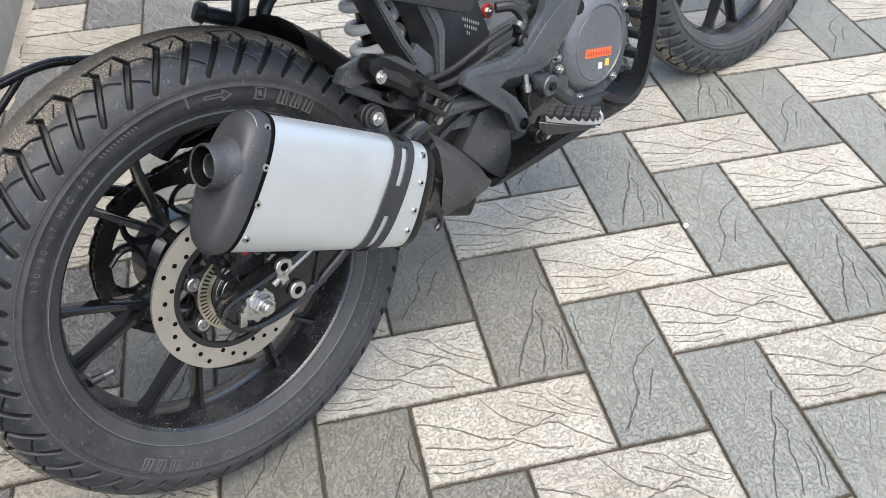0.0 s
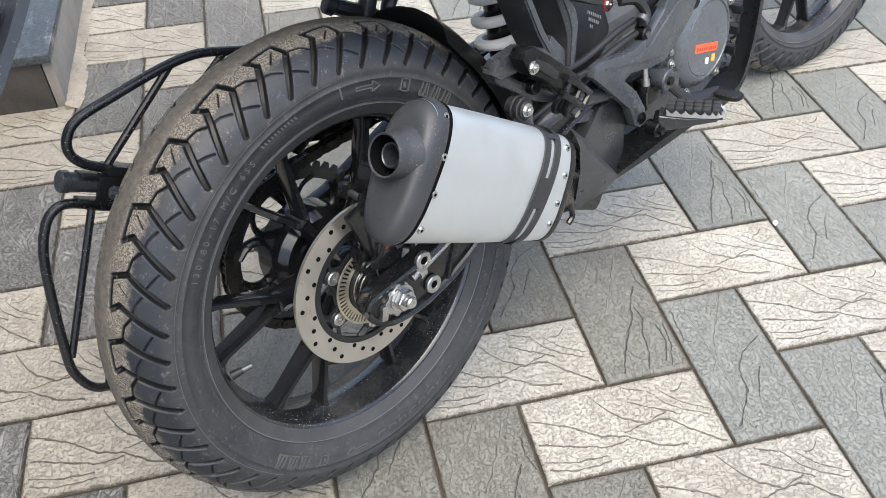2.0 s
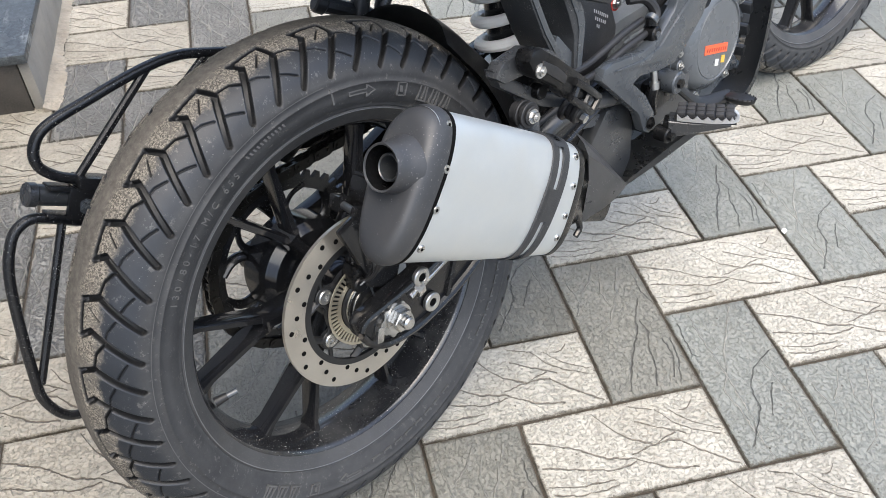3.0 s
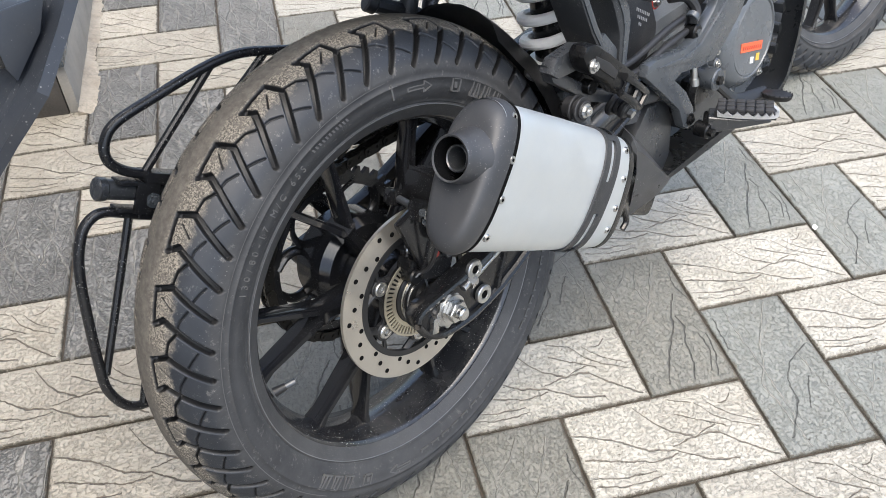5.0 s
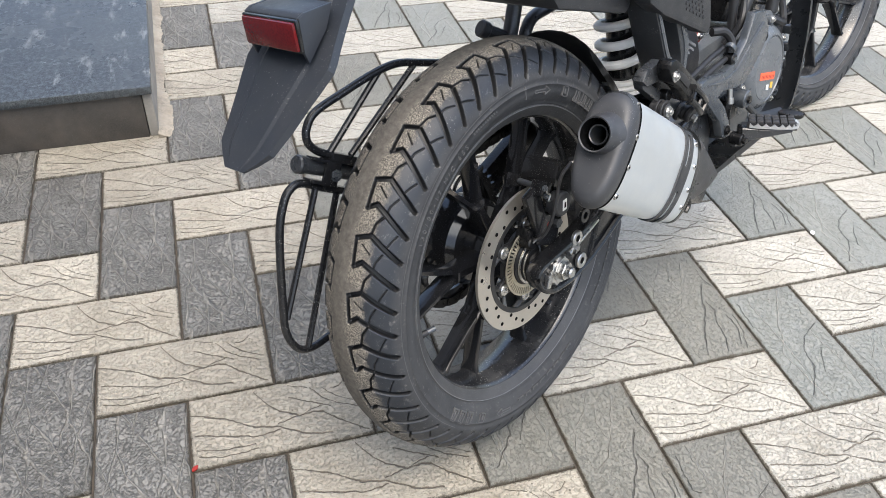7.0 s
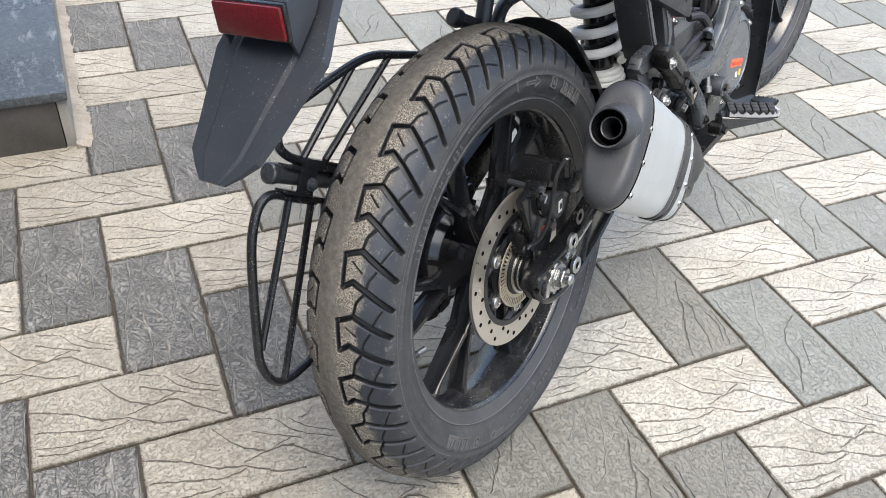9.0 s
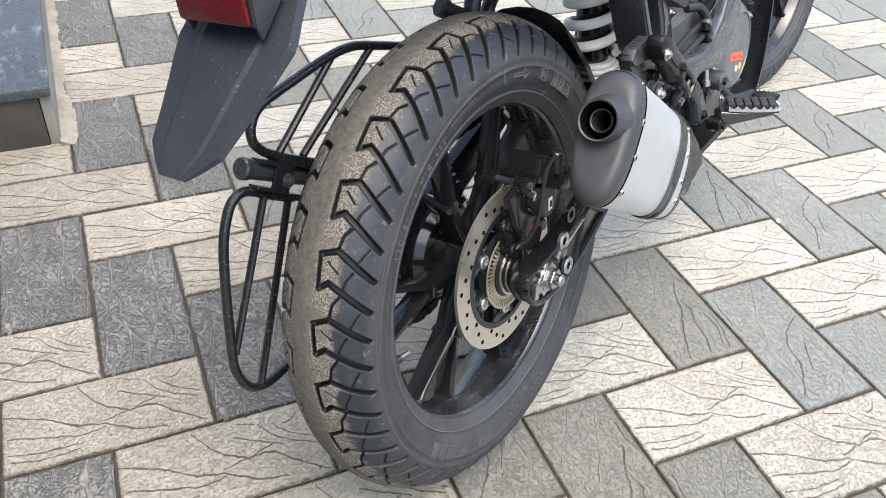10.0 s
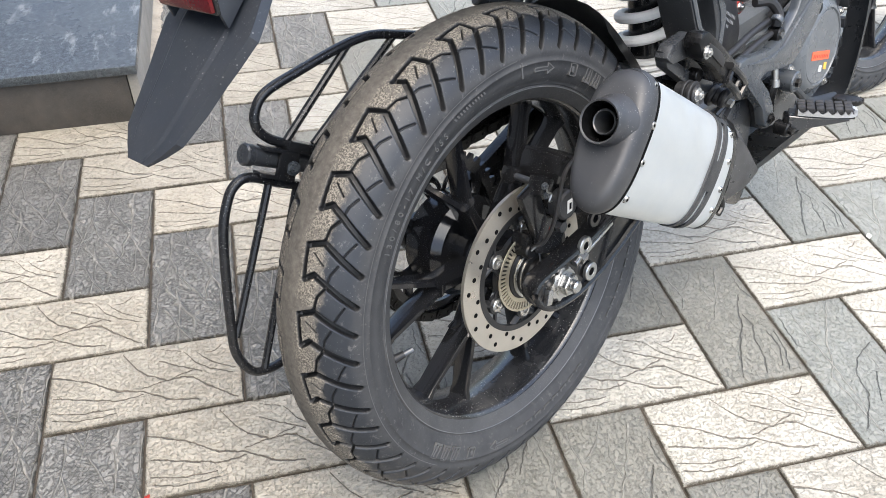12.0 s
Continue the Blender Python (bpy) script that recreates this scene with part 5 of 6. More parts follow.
# ---- tail: number plate carrier with red reflector ----
def tail():
    """A spade-shaped plastic carrier hanging behind the wheel, ridge down its middle."""
    line = [((-0.3998, 0.642), 0.0165), ((-0.3905, 0.650), 0.030), ((-0.380, 0.6595), 0.0425), ((-0.3563, 0.680), 0.0500), ((-0.335, 0.699), 0.0570), ((-0.323, 0.7096), 0.0620), ((-0.3034, 0.7268), 0.0685), ((-0.296, 0.7334), 0.067), ((-0.283, 0.745), 0.062), ((-0.266, 0.760), 0.056), ((-0.235, 0.795), 0.052), ((-0.19, 0.83), 0.048), ((-0.12, 0.865), 0.05)]
    bm = bmesh.new()
    rings = []
    cy = -0.0045
    for i, ((x, z), w) in enumerate(line):
        a, b = line[max(0, i - 1)][0], line[min(len(line) - 1, i + 1)][0]
        t = Vector((b[0] - a[0], 0, b[1] - a[1])).normalized()
        nrm = Vector((-t.z, 0, t.x))
        c = Vector((x, cy, z))
        e = min(1.0, i / 3)
        sec = [(-1, -0.002 - 0.007 * e), (-0.975, 0.0), (-0.58, 0.0006), (-0.50, 0.0024), (0.50, 0.0024), (0.58, 0.0006), (0.975, 0.0), (1, -0.002 - 0.007 * e), (0.93, -0.0025 - 0.007 * e), (0.4, -0.003), (-0.4, -0.003), (-0.93, -0.0025 - 0.007 * e)]
        rings.append([c + Vector((0, w * sy, 0)) + nrm * dn for sy, dn in sec])
    skin(bm, rings)
    bmesh.ops.bevel(bm, geom=[e for e in bm.edges if e.calc_face_angle(0) > 0.35], offset=0.0014, segments=2, affect="EDGES")
    ob = part("number_plate_carrier", bm, M_FENDER, bike, "dusty dark plastic tail carrier with dried splashes", angle=14)
    # reflector box: vertical face, cheeks that taper to a point below
    bm = bmesh.new()
    plate(bm, [(-0.3085, 0.7785), (-0.300, 0.7820), (-0.262, 0.7820), (-0.280, 0.752), (-0.300, 0.7440), (-0.3100, 0.7435)], -0.0445, 0.082, 0.0022)
    hold = part("reflector_holder", bm, M_FENDER, ob, "dark blue-grey plastic reflector box")
    for y in (-0.0490, 0.0375):
        bm = bmesh.new()
        plate(bm, [(-0.3085, 0.7785), (-0.300, 0.7820), (-0.262, 0.7820), (-0.276, 0.758), (-0.3065, 0.7310), (-0.3100, 0.7430)], y, 0.0045, 0.0012)
        part("cheek", bm, M_FENDER, hold)
    bm = bmesh.new()
    box(bm, (-0.3125, -0.0035, 0.7605), (0.008, 0.0850, 0.0300), None, 0.0026)
    part("reflector", bm, M_REFLECT, ob, "dark red rectangular reflector")
    bm = bmesh.new()
    box(bm, (-0.3100, -0.0035, 0.7605), (0.006, 0.0900, 0.0345), None, 0.0024)
    part("reflector_frame", bm, M_BLACK, ob)


tail()
bm = bmesh.new()
plate(bm, [(-0.17, 0.84), (-0.10, 0.80), (0.05, 0.75), (0.42, 0.72), (0.42, 0.80), (-0.05, 0.92)], -0.10, 0.20, 0.02)
part("tail_unit", bm, M_PLASTIC, bike, "black plastic tail under the seat")

# ---- left-hand leg guard of bent tube ----
GY = 0.104
bm = bmesh.new()
tube(bm, [(-0.196, GY, 0.5445), (-0.212, GY, 0.5575), (-0.2225, GY, 0.574), (-0.219, GY, 0.592), (-0.200, GY, 0.607), (-0.150, GY, 0.614), (-0.085, GY, 0.620), (-0.040, GY, 0.617), (0.010, GY, 0.600), (0.075, GY, 0.578), (0.13, GY, 0.572)], 0.0057, 12, 6)
guard = part("leg_guard", bm, M_DUSTY, bike, "dusty gloss black bent-tube side guard")
bm = bmesh.new()
tube(bm, [(-0.186, GY, 0.485), (-0.217, GY, 0.5045), (-0.244, GY, 0.5235), (-0.262, GY, 0.5265), (-0.280, GY, 0.513), (-0.300, GY, 0.470), (-0.324, GY, 0.366), (-0.328, GY, 0.325), (-0.312, GY, 0.290), (-0.272, GY, 0.281), (-0.235, GY, 0.300), (-0.186, GY, 0.430), (-0.170, GY, 0.480)], 0.0057, 12, 6)
part("lower_loop", bm, M_DUSTY, guard)
for a, b in (((-0.191, 0.545), (-0.078, 0.620)), ((-0.157, 0.526), (-0.008, 0.607)), ((-0.2265, 0.508), (-0.322, 0.350)), ((-0.194, 0.486), (-0.302, 0.285))):
    bm = bmesh.new()
    tube(bm, [(a[0], GY, a[1]), (b[0], GY, b[1])], 0.0046, 10)
    part("cross_bar", bm, M_DUSTY, guard)
CR = Matrix.Rotation(radians(32), 3, "Y")
bm = bmesh.new()
box(bm, (-0.172, GY, 0.5275), (0.058, 0.026, 0.013), CR, 0.002)
part("clamp_rail", bm, M_DUSTY, guard)
bm = bmesh.new()
box(bm, (-0.198, GY, 0.4945), (0.046, 0.022, 0.008), CR, 0.002)
part("clamp_rail", bm, M_DUSTY, guard)
bm = bmesh.new()
cyl(bm, (-0.246, GY + 0.003, 0.5525), (-0.236, GY + 0.003, 0.5465), 0.0128, 22, chamfer=0.002)
cyl(bm, (-0.238, GY + 0.003, 0.548), (-0.160, GY + 0.003, 0.500), 0.0112, 20)
part("clamp_tube", bm, M_FRAME, guard, "dusty black rubber-ended tube")
bm = bmesh.new()
box(bm, (-0.2055, GY - 0.013, 0.5225), (0.026, 0.005, 0.034), CR, 0.0015)
box(bm, (-0.2140, GY - 0.004, 0.5460), (0.026, 0.022, 0.0045), CR, 0.0012)
box(bm, (-0.2270, GY - 0.004, 0.5195), (0.026, 0.022, 0.0045), CR, 0.0012)
part("clamp", bm, M_DUSTY, guard, "dusty black folded steel clamp")
bm = bmesh.new()
bolt(bm, (-0.2005, GY - 0.0155, 0.5185), (-0.2, -1, 0.1), 0.0062, 0.006)
part("clamp_bolt", bm, M_CAST, guard)
bm = bmesh.new()
tube(bm, [(-0.165, 0.104, 0.508), (-0.120, 0.107, 0.480), (-0.02, 0.110, 0.42), (0.02, 0.110, 0.36)], 0.008, 10, 4)
part("guard_stay", bm, M_BLACK, guard)
bm = bmesh.new()
tube(bm, [(0.165, 0.118, 0.597), (0.185, 0.112, 0.585), (0.225, 0.105, 0.560)], 0.011, 10, 3)
cyl(bm, (0.158, 0.121, 0.603), (0.170, 0.116, 0.594), 0.014, 12, chamfer=0.002)
part("left_passenger_peg", bm, M_PLASTIC, bike, "folded rubber passenger peg")

# ---- right-hand brackets and pegs ----
bm = bmesh.new()
plate(bm, [(0.168, 0.553), (0.181, 0.565), (0.222, 0.567), (0.262, 0.548), (0.286, 0.524), (0.276, 0.514), (0.250, 0.528), (0.214, 0.538), (0.182, 0.541)], -0.160, 0.018, 0.003)
hb_ = part("peg_bracket", bm, M_FRAME, bike, "dark moulded passenger peg bracket")
bm = bmesh.new()
plate(bm, [(0.172, 0.560), (0.186, 0.549), (0.252, 0.498), (0.290, 0.478), (0.284, 0.464), (0.244, 0.484), (0.180, 0.536)], -0.154, 0.016, 0.002)
part("bracket_arm", bm, M_FRAME, hb_)
bm = bmesh.new()
plate(bm, [(0.178, 0.556), (0.190, 0.562), (0.262, 0.546), (0.284, 0.524), (0.268, 0.490), (0.184, 0.534)], -0.146, 0.006, 0.001)
part("bracket_web", bm, M_SHADOW, hb_)
bm = bmesh.new()
plate(bm, [(0.192, 0.567), (0.200, 0.577), (0.216, 0.574), (0.243, 0.551), (0.296, 0.502), (0.292, 0.486), (0.276, 0.484), (0.255, 0.495), (0.228, 0.526), (0.200, 0.546)], -0.188, 0.024, 0.006)
peg = part("passenger_peg", bm, M_SHADOW, bike, "folded black passenger footpeg")
bm = bmesh.new()
for a, b in (((0.262, 0.516), (0.306, 0.476)), ((0.252, 0.500), (0.290, 0.464))):
    tube(bm, [(a[0], -0.190, a[1]), ((a[0] + b[0]) / 2, -0.192, (a[1] + b[1]) / 2), (b[0], -0.188, b[1])], 0.0048, 8, 3)
for f in (0.15, 0.62, 1.0):
    tube(bm, [(0.262 + 0.044 * f, -0.189, 0.516 - 0.040 * f), (0.252 + 0.038 * f, -0.189, 0.500 - 0.036 * f)], 0.0042, 8)
part("peg_cage", bm, M_BLACK, peg)
bm = bmesh.new()
plate(bm, [(0.212, 0.562), (0.236, 0.544), (0.250, 0.528), (0.244, 0.520), (0.222, 0.540), (0.208, 0.553)], -0.1905, 0.004, 0.0015)
part("peg_pad", bm, M_HOSE, peg)
bm = bmesh.new()
bolt(bm, (0.207, -0.188, 0.552), (0, -1, 0), 0.0060, 0.005)
part("peg_bolt", bm, M_STEEL, peg, "bright bracket bolt")
bm = bmesh.new()
for k, r in enumerate((0.0145, 0.012, 0.0145)):
    cyl(bm, (0.288, -0.150 - k * 0.009, 0.462), (0.288, -0.158 - k * 0.009, 0.459), r, 24, chamfer=0.002)
part("rubber_stop", bm, M_HOSE, hb_)
bm = bmesh.new()
cyl(bm, (0.288, -0.176, 0.455), (0.288, -0.182, 0.453), 0.006, 6)
part("stop_nut", bm, M_STEEL, hb_)
bm = bmesh.new()
cyl(bm, (0.236, -0.150, 0.508), (0.236, -0.164, 0.508), 0.009, 18, chamfer=0.001)
part("bracket_bush", bm, M_SHADOW, hb_)

bm = bmesh.new()
out = [(0.566, 0.530), (0.612, 0.520), (0.630, 0.480), (0.612, 0.455), (0.566, 0.424), (0.540, 0.412), (0.505, 0.416), (0.455, 0.428), (0.440, 0.424), (0.468, 0.395), (0.488, 0.360), (0.486, 0.338), (0.474, 0.332), (0.461, 0.342), (0.450, 0.374), (0.389, 0.438), (0.369, 0.458), (0.378, 0.471), (0.396, 0.472), (0.462, 0.460), (0.500, 0.464), (0.540, 0.490)]
plate(bm, out, -0.147, 0.016, 0.004)
brk = part("footrest_bracket", bm, M_CAST, bike, "dark grey cast footrest bracket")
bm = bmesh.new()
plate(bm, [(0.392, 0.462), (0.462, 0.450), (0.500, 0.453), (0.548, 0.480), (0.600, 0.505), (0.612, 0.480), (0.565, 0.440), (0.530, 0.424), (0.470, 0.438)], -0.1500, 0.006, 0.0025)
part("bracket_face", bm, M_CAST, brk)
bm = bmesh.new()
bolt(bm, (0.475, -0.148, 0.349), (0, -1, 0), 0.0065, 0.004)
part("bracket_bolt", bm, M_SHADOW, brk)
bm = bmesh.new()
plate(bm, [(0.420, 0.385), (0.462, 0.385), (0.482, 0.340), (0.474, 0.284), (0.446, 0.254), (0.418, 0.286), (0.374, 0.345)], -0.116, 0.030, 0.005)
fr = part("frame_gusset", bm, M_FRAME, bike, "dark frame gusset plate")
bm = bmesh.new()
plate(bm, [(0.300, 0.398), (0.330, 0.410), (0.440, 0.374), (0.430, 0.358), (0.330, 0.392)], -0.108, 0.020, 0.003)
part("gusset_rim", bm, M_CAST, fr)
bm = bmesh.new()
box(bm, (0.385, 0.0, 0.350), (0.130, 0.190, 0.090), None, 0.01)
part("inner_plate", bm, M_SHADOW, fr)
bm = bmesh.new()
tube(bm, [(0.250, -0.112, 0.395), (0.300, -0.116, 0.420), (0.365, -0.118, 0.420), (0.460, -0.118, 0.395)], 0.0125, 12, 4, flat=1.1)
part("frame_tube", bm, M_FRAME, fr)
bm = bmesh.new()
box(bm, (0.545, -0.118, 0.345), (0.110, 0.030, 0.070), Matrix.Rotation(radians(12), 3, "Y"), 0.006)
part("peg_mount", bm, M_FRAME, fr)

# footpeg: rubber pad, scalloped silver edge that curls round the tip
P0, P1 = Vector((0.4830, -0.1850, 0.360)), Vector((0.5190, -0.2570, 0.355))
pd = (P1 - P0).normalized()
pw = Vector((-pd.y, pd.x, 0)).normalized()
pw = pw if pw.x > 0 else -pw
turn_z = Matrix.Rotation(math.atan2(pw.y, pw.x), 3, "Z")
footpeg = new("footpeg")
footpeg.parent = bike
tagged(footpeg, "rider footpeg with rubber pad and toothed silver edge")
bm = bmesh.new()
rim_line = [P0, P0.lerp(P1, 0.33) - pw * 0.0015, P0.lerp(P1, 0.66) - pw * 0.001, P0.lerp(P1, 0.90) + pw * 0.002, P1 + pw * 0.010, P1 + pw * 0.020 - pd * 0.001, P1 + pw * 0.029 - pd * 0.006]
edge_pts = curve_points(rim_line, 14)
outer = []
total = len(edge_pts) - 1
for i, q in enumerate(edge_pts):
    tang = (edge_pts[min(i + 1, total)] - edge_pts[max(i - 1, 0)]).normalized()
    side = Vector((-tang.y, tang.x, 0)).normalized()
    side = side if side.dot(P0.lerp(P1, 0.5) + pw * 0.02 - q) > 0 else -side
    tooth = 0.0058 * (1 - abs(math.sin(math.pi * 12.0 * i / total))) ** 0.8
    drop = 0.0016 + 0.0008 * (1 - i / total)
    outer.append([q + Vector((0, 0, 0.001 + tooth)), q + Vector((0, 0, -drop)), q + side * 0.0030 + Vector((0, 0, -drop)), q + side * 0.0030 + Vector((0, 0, 0.001 + tooth))])
skin(bm, outer)
part("toothed_edge", bm, M_PEG, footpeg, "bright scalloped edge")
bm = bmesh.new()
hull = [P0 + pw * 0.004 - pd * 0.004, P0.lerp(P1, 0.5) + pw * 0.003, P1 + pw * 0.006 - pd * 0.003, P1 + pw * 0.018 - pd * 0.003, P1 + pw * 0.028 - pd * 0.010, P0.lerp(P1, 0.5) + pw * 0.036, P0 + pw * 0.036]
skin(bm, [[q + Vector((0, 0, z)) for q in hull] for z in (-0.006, 0.0030, 0.0042)])
pad = part("rubber_pad", bm, M_HOSE, footpeg, "worn black rubber pad")
for f in range(6):
    for w in range(3):
        bm = bmesh.new()
        c = P0.lerp(P1, 0.06 + 0.158 * f) + pw * (0.0095 + 0.0110 * w) + Vector((0, 0, 0.0062))
        box(bm, c, (0.0094, 0.0108, 0.0054), turn_z, 0.0015)
        part("pad_block", bm, M_PAD, pad)
bm = bmesh.new()
skin(bm, [[P0 - pd * 0.012 + Vector((0, 0, -0.004)), P0 - pd * 0.012 + Vector((0, 0, -0.030)), P0 - pd * 0.012 + pw * 0.030 + Vector((0, 0, -0.030)), P0 - pd * 0.012 + pw * 0.030 + Vector((0, 0, -0.004))],
          [P0.lerp(P1, 0.35) + Vector((0, 0, -0.005)), P0.lerp(P1, 0.35) + Vector((0, 0, -0.019)), P0.lerp(P1, 0.35) + pw * 0.028 + Vector((0, 0, -0.019)), P0.lerp(P1, 0.35) + pw * 0.030 + Vector((0, 0, -0.005))],
          [P0.lerp(P1, 0.88) + pw * 0.004 + Vector((0, 0, -0.005)), P0.lerp(P1, 0.88) + pw * 0.004 + Vector((0, 0, -0.009)), P0.lerp(P1, 0.88) + pw * 0.026 + Vector((0, 0, -0.009)), P0.lerp(P1, 0.88) + pw * 0.028 + Vector((0, 0, -0.005))]])
bmesh.ops.bevel(bm, geom=bm.edges[:], offset=0.0012, segments=1, affect="EDGES")
part("peg_arm", bm, M_FRAME, footpeg, "tapered dark peg arm")
bm = bmesh.new()
box(bm, P0 + Vector((0.010, 0.012, -0.014)), (0.026, 0.026, 0.018), turn_z, 0.005)
part("peg_base", bm, M_SHADOW, footpeg)
bm = bmesh.new()
cyl(bm, (0.480, -0.155, 0.336), (0.478, -0.178, 0.335), 0.0115, 20, chamfer=0.002)
cyl(bm, (0.478, -0.176, 0.335), (0.477, -0.184, 0.334), 0.006, 6)
part("pivot_pin", bm, M_SHADOW, footpeg)
bm = bmesh.new()
cyl(bm, (0.508, -0.150, 0.318), (0.506, -0.166, 0.317), 0.006, 6)
cyl(bm, (0.508, -0.148, 0.318), (0.507, -0.156, 0.3175), 0.010, 16)
part("mount_bolt", bm, M_STEEL, footpeg)

# brake pedal with toothed toe piece
bm = bmesh.new()
tube(bm, [(0.526, -0.146, 0.392), (0.550, -0.151, 0.366), (0.572, -0.157, 0.343), (0.594, -0.164, 0.331), (0.645, -0.176, 0.322)], 0.0100, 10, 4, flat=0.55)
pedal = part("brake_pedal", bm, M_CARRIER, bike, "dark cast brake pedal")
bm = bmesh.new()
cyl(bm, (0.533, -0.128, 0.387), (0.533, -0.158, 0.386), 0.0165, 22, chamfer=0.002)
part("pedal_boss", bm, M_CAST, pedal)
bm = bmesh.new()
cyl(bm, (0.533, -0.157, 0.386), (0.533, -0.163, 0.386), 0.0070, 6)
part("pedal_bolt", bm, M_SHADOW, pedal)
bm = bmesh.new()
oval = [(0.636 + 0.0125 * math.cos(2 * math.pi * k / 20), -0.196 - 0.026 * math.sin(2 * math.pi * k / 20)) for k in range(20)]
skin(bm, [[(0.636 + (x - 0.636) * g, -0.196 + (y + 0.196) * g, 0.319 + dz) for x, y in oval] for g, dz in ((0.82, 0.0), (0.95, 0.003), (1.0, 0.008), (0.92, 0.009))])
for k in range(0, 40):
    x, y = 0.636 + 0.0118 * math.cos(2 * math.pi * k / 40), -0.196 - 0.0252 * math.sin(2 * math.pi * k / 40)
    if k % 2:
        cyl(bm, (x, y, 0.327), (x, y, 0.3296), 0.0014, 5, 0.0009)
part("toe_piece", bm, M_CARRIER, pedal, "black toothed toe piece")
bm = bmesh.new()
cyl(bm, (0.498, -0.140, 0.398), (0.500, -0.137, 0.426), 0.0050, 14)
cyl(bm, (0.497, -0.141, 0.390), (0.498, -0.140, 0.400), 0.0070, 14)
cyl(bm, (0.500, -0.137, 0.424), (0.501, -0.136, 0.434), 0.0034, 10)
part("brake_rod", bm, M_STEEL, pedal, "silver brake push rod")
bm = bmesh.new()
tube(bm, [(0.498, -0.138, 0.392), (0.494, -0.136, 0.374), (0.500, -0.134, 0.350)], 0.0085, 10, 3)
box(bm, (0.520, -0.128, 0.372), (0.050, 0.020, 0.046), None, 0.006)
part("master_cylinder", bm, M_SHADOW, pedal)

# ---- engine ----
bm = bmesh.new()
box(bm, (0.640, 0.0, 0.365), (0.280, 0.190, 0.170), None, 0.02)
box(bm, (0.545, 0.0, 0.420), (0.150, 0.170, 0.120), None, 0.02)
plate(bm, [(0.590, 0.470), (0.640, 0.500), (0.735, 0.480), (0.790, 0.420), (0.800, 0.350), (0.770, 0.290), (0.700, 0.268), (0.620, 0.280), (0.590, 0.340)], -0.108, 0.030, 0.008)
engine = part("engine", bm, M_ENGINE, bike, "dark grey engine case with round clutch cover")
CC = (0.692, 0.0, 0.382)
bm = bmesh.new()
lathe(bm, [(0.000, -0.1275), (0.0590, -0.1275), (0.0600, -0.1262), (0.0612, -0.1262), (0.0625, -0.1285), (0.0660, -0.1280), (0.0775, -0.1190), (0.0800, -0.1150), (0.0820, -0.104), (0.0, -0.104)], CC, 96, closed=False)
cover = part("clutch_cover", bm, M_ENGINE, engine, "round satin grey clutch cover")
bm = bmesh.new()
plate(bm, [(0.652, 0.372), (0.655, 0.386), (0.722, 0.366), (0.719, 0.352)], -0.1283, 0.001, 0)
stk = part("sticker", bm, M_ORANGE, cover, "orange sticker strip")
bm = bmesh.new()
for i in range(9):
    x = 0.658 + i * 0.0068
    plate(bm, [(x, 0.3740 - i * 0.0021), (x + 0.0022, 0.3790 - i * 0.0021), (x + 0.0048, 0.3782 - i * 0.0021), (x + 0.0026, 0.3732 - i * 0.0021)], -0.1287, 0.0006, 0)
part("print_bars", bm, M_RED, stk, "dark red illegible lettering bars")
bm = bmesh.new()
plate(bm, [(0.684, 0.342), (0.686, 0.352), (0.695, 0.349), (0.693, 0.339)], -0.1283, 0.001, 0)
part("white_label", bm, M_WHITE, cover, "small white label")
bm = bmesh.new()
plate(bm, [(0.702, 0.340), (0.704, 0.351), (0.714, 0.348), (0.712, 0.336)], -0.1283, 0.001, 0)
part("yellow_label", bm, M_YELLOW, cover, "small yellow label")
for a in (20, 75, 130, 185, 240, 300):
    p = polar(0.090, a, 0, Vector(CC))
    bm = bmesh.new()
    cyl(bm, (p.x, -0.100, p.z), (p.x, -0.117, p.z), 0.0085, 16, chamfer=0.001)
    boss = part("case_boss", bm, M_ENGINE, engine)
    bm = bmesh.new()
    bolt(bm, (p.x, -0.117, p.z), (0, -1, 0), 0.0050, 0.004)
    part("case_bolt", bm, M_STEEL, boss)
bm = bmesh.new()
cyl(bm, (0.640, -0.085, 0.456), (0.636, -0.122, 0.464), 0.017, 26, chamfer=0.002)
cyl(bm, (0.636, -0.121, 0.464), (0.632, -0.138, 0.468), 0.013, 10, chamfer=0.002)
part("oil_cap", bm, M_SHADOW, engine, "black oil filler cap")
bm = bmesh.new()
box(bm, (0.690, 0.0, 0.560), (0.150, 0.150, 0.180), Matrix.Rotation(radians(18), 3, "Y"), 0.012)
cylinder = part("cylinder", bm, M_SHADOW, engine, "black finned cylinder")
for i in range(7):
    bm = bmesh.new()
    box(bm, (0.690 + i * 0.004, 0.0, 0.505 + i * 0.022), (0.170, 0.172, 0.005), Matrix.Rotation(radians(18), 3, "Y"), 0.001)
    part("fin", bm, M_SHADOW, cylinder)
for p, q, r in (((0.61, -0.100, 0.50), (0.66, -0.105, 0.56), 0.010), ((0.575, -0.100, 0.49), (0.590, -0.100, 0.60), 0.008), ((0.750, -0.098, 0.470), (0.770, -0.100, 0.540), 0.012), ((0.79, -0.095, 0.40), (0.84, -0.080, 0.43), 0.011)):
    bm = bmesh.new()
    cyl(bm, p, q, r, 16, chamfer=0.002)
    part("pipe_stub", bm, M_HOSE, engine)
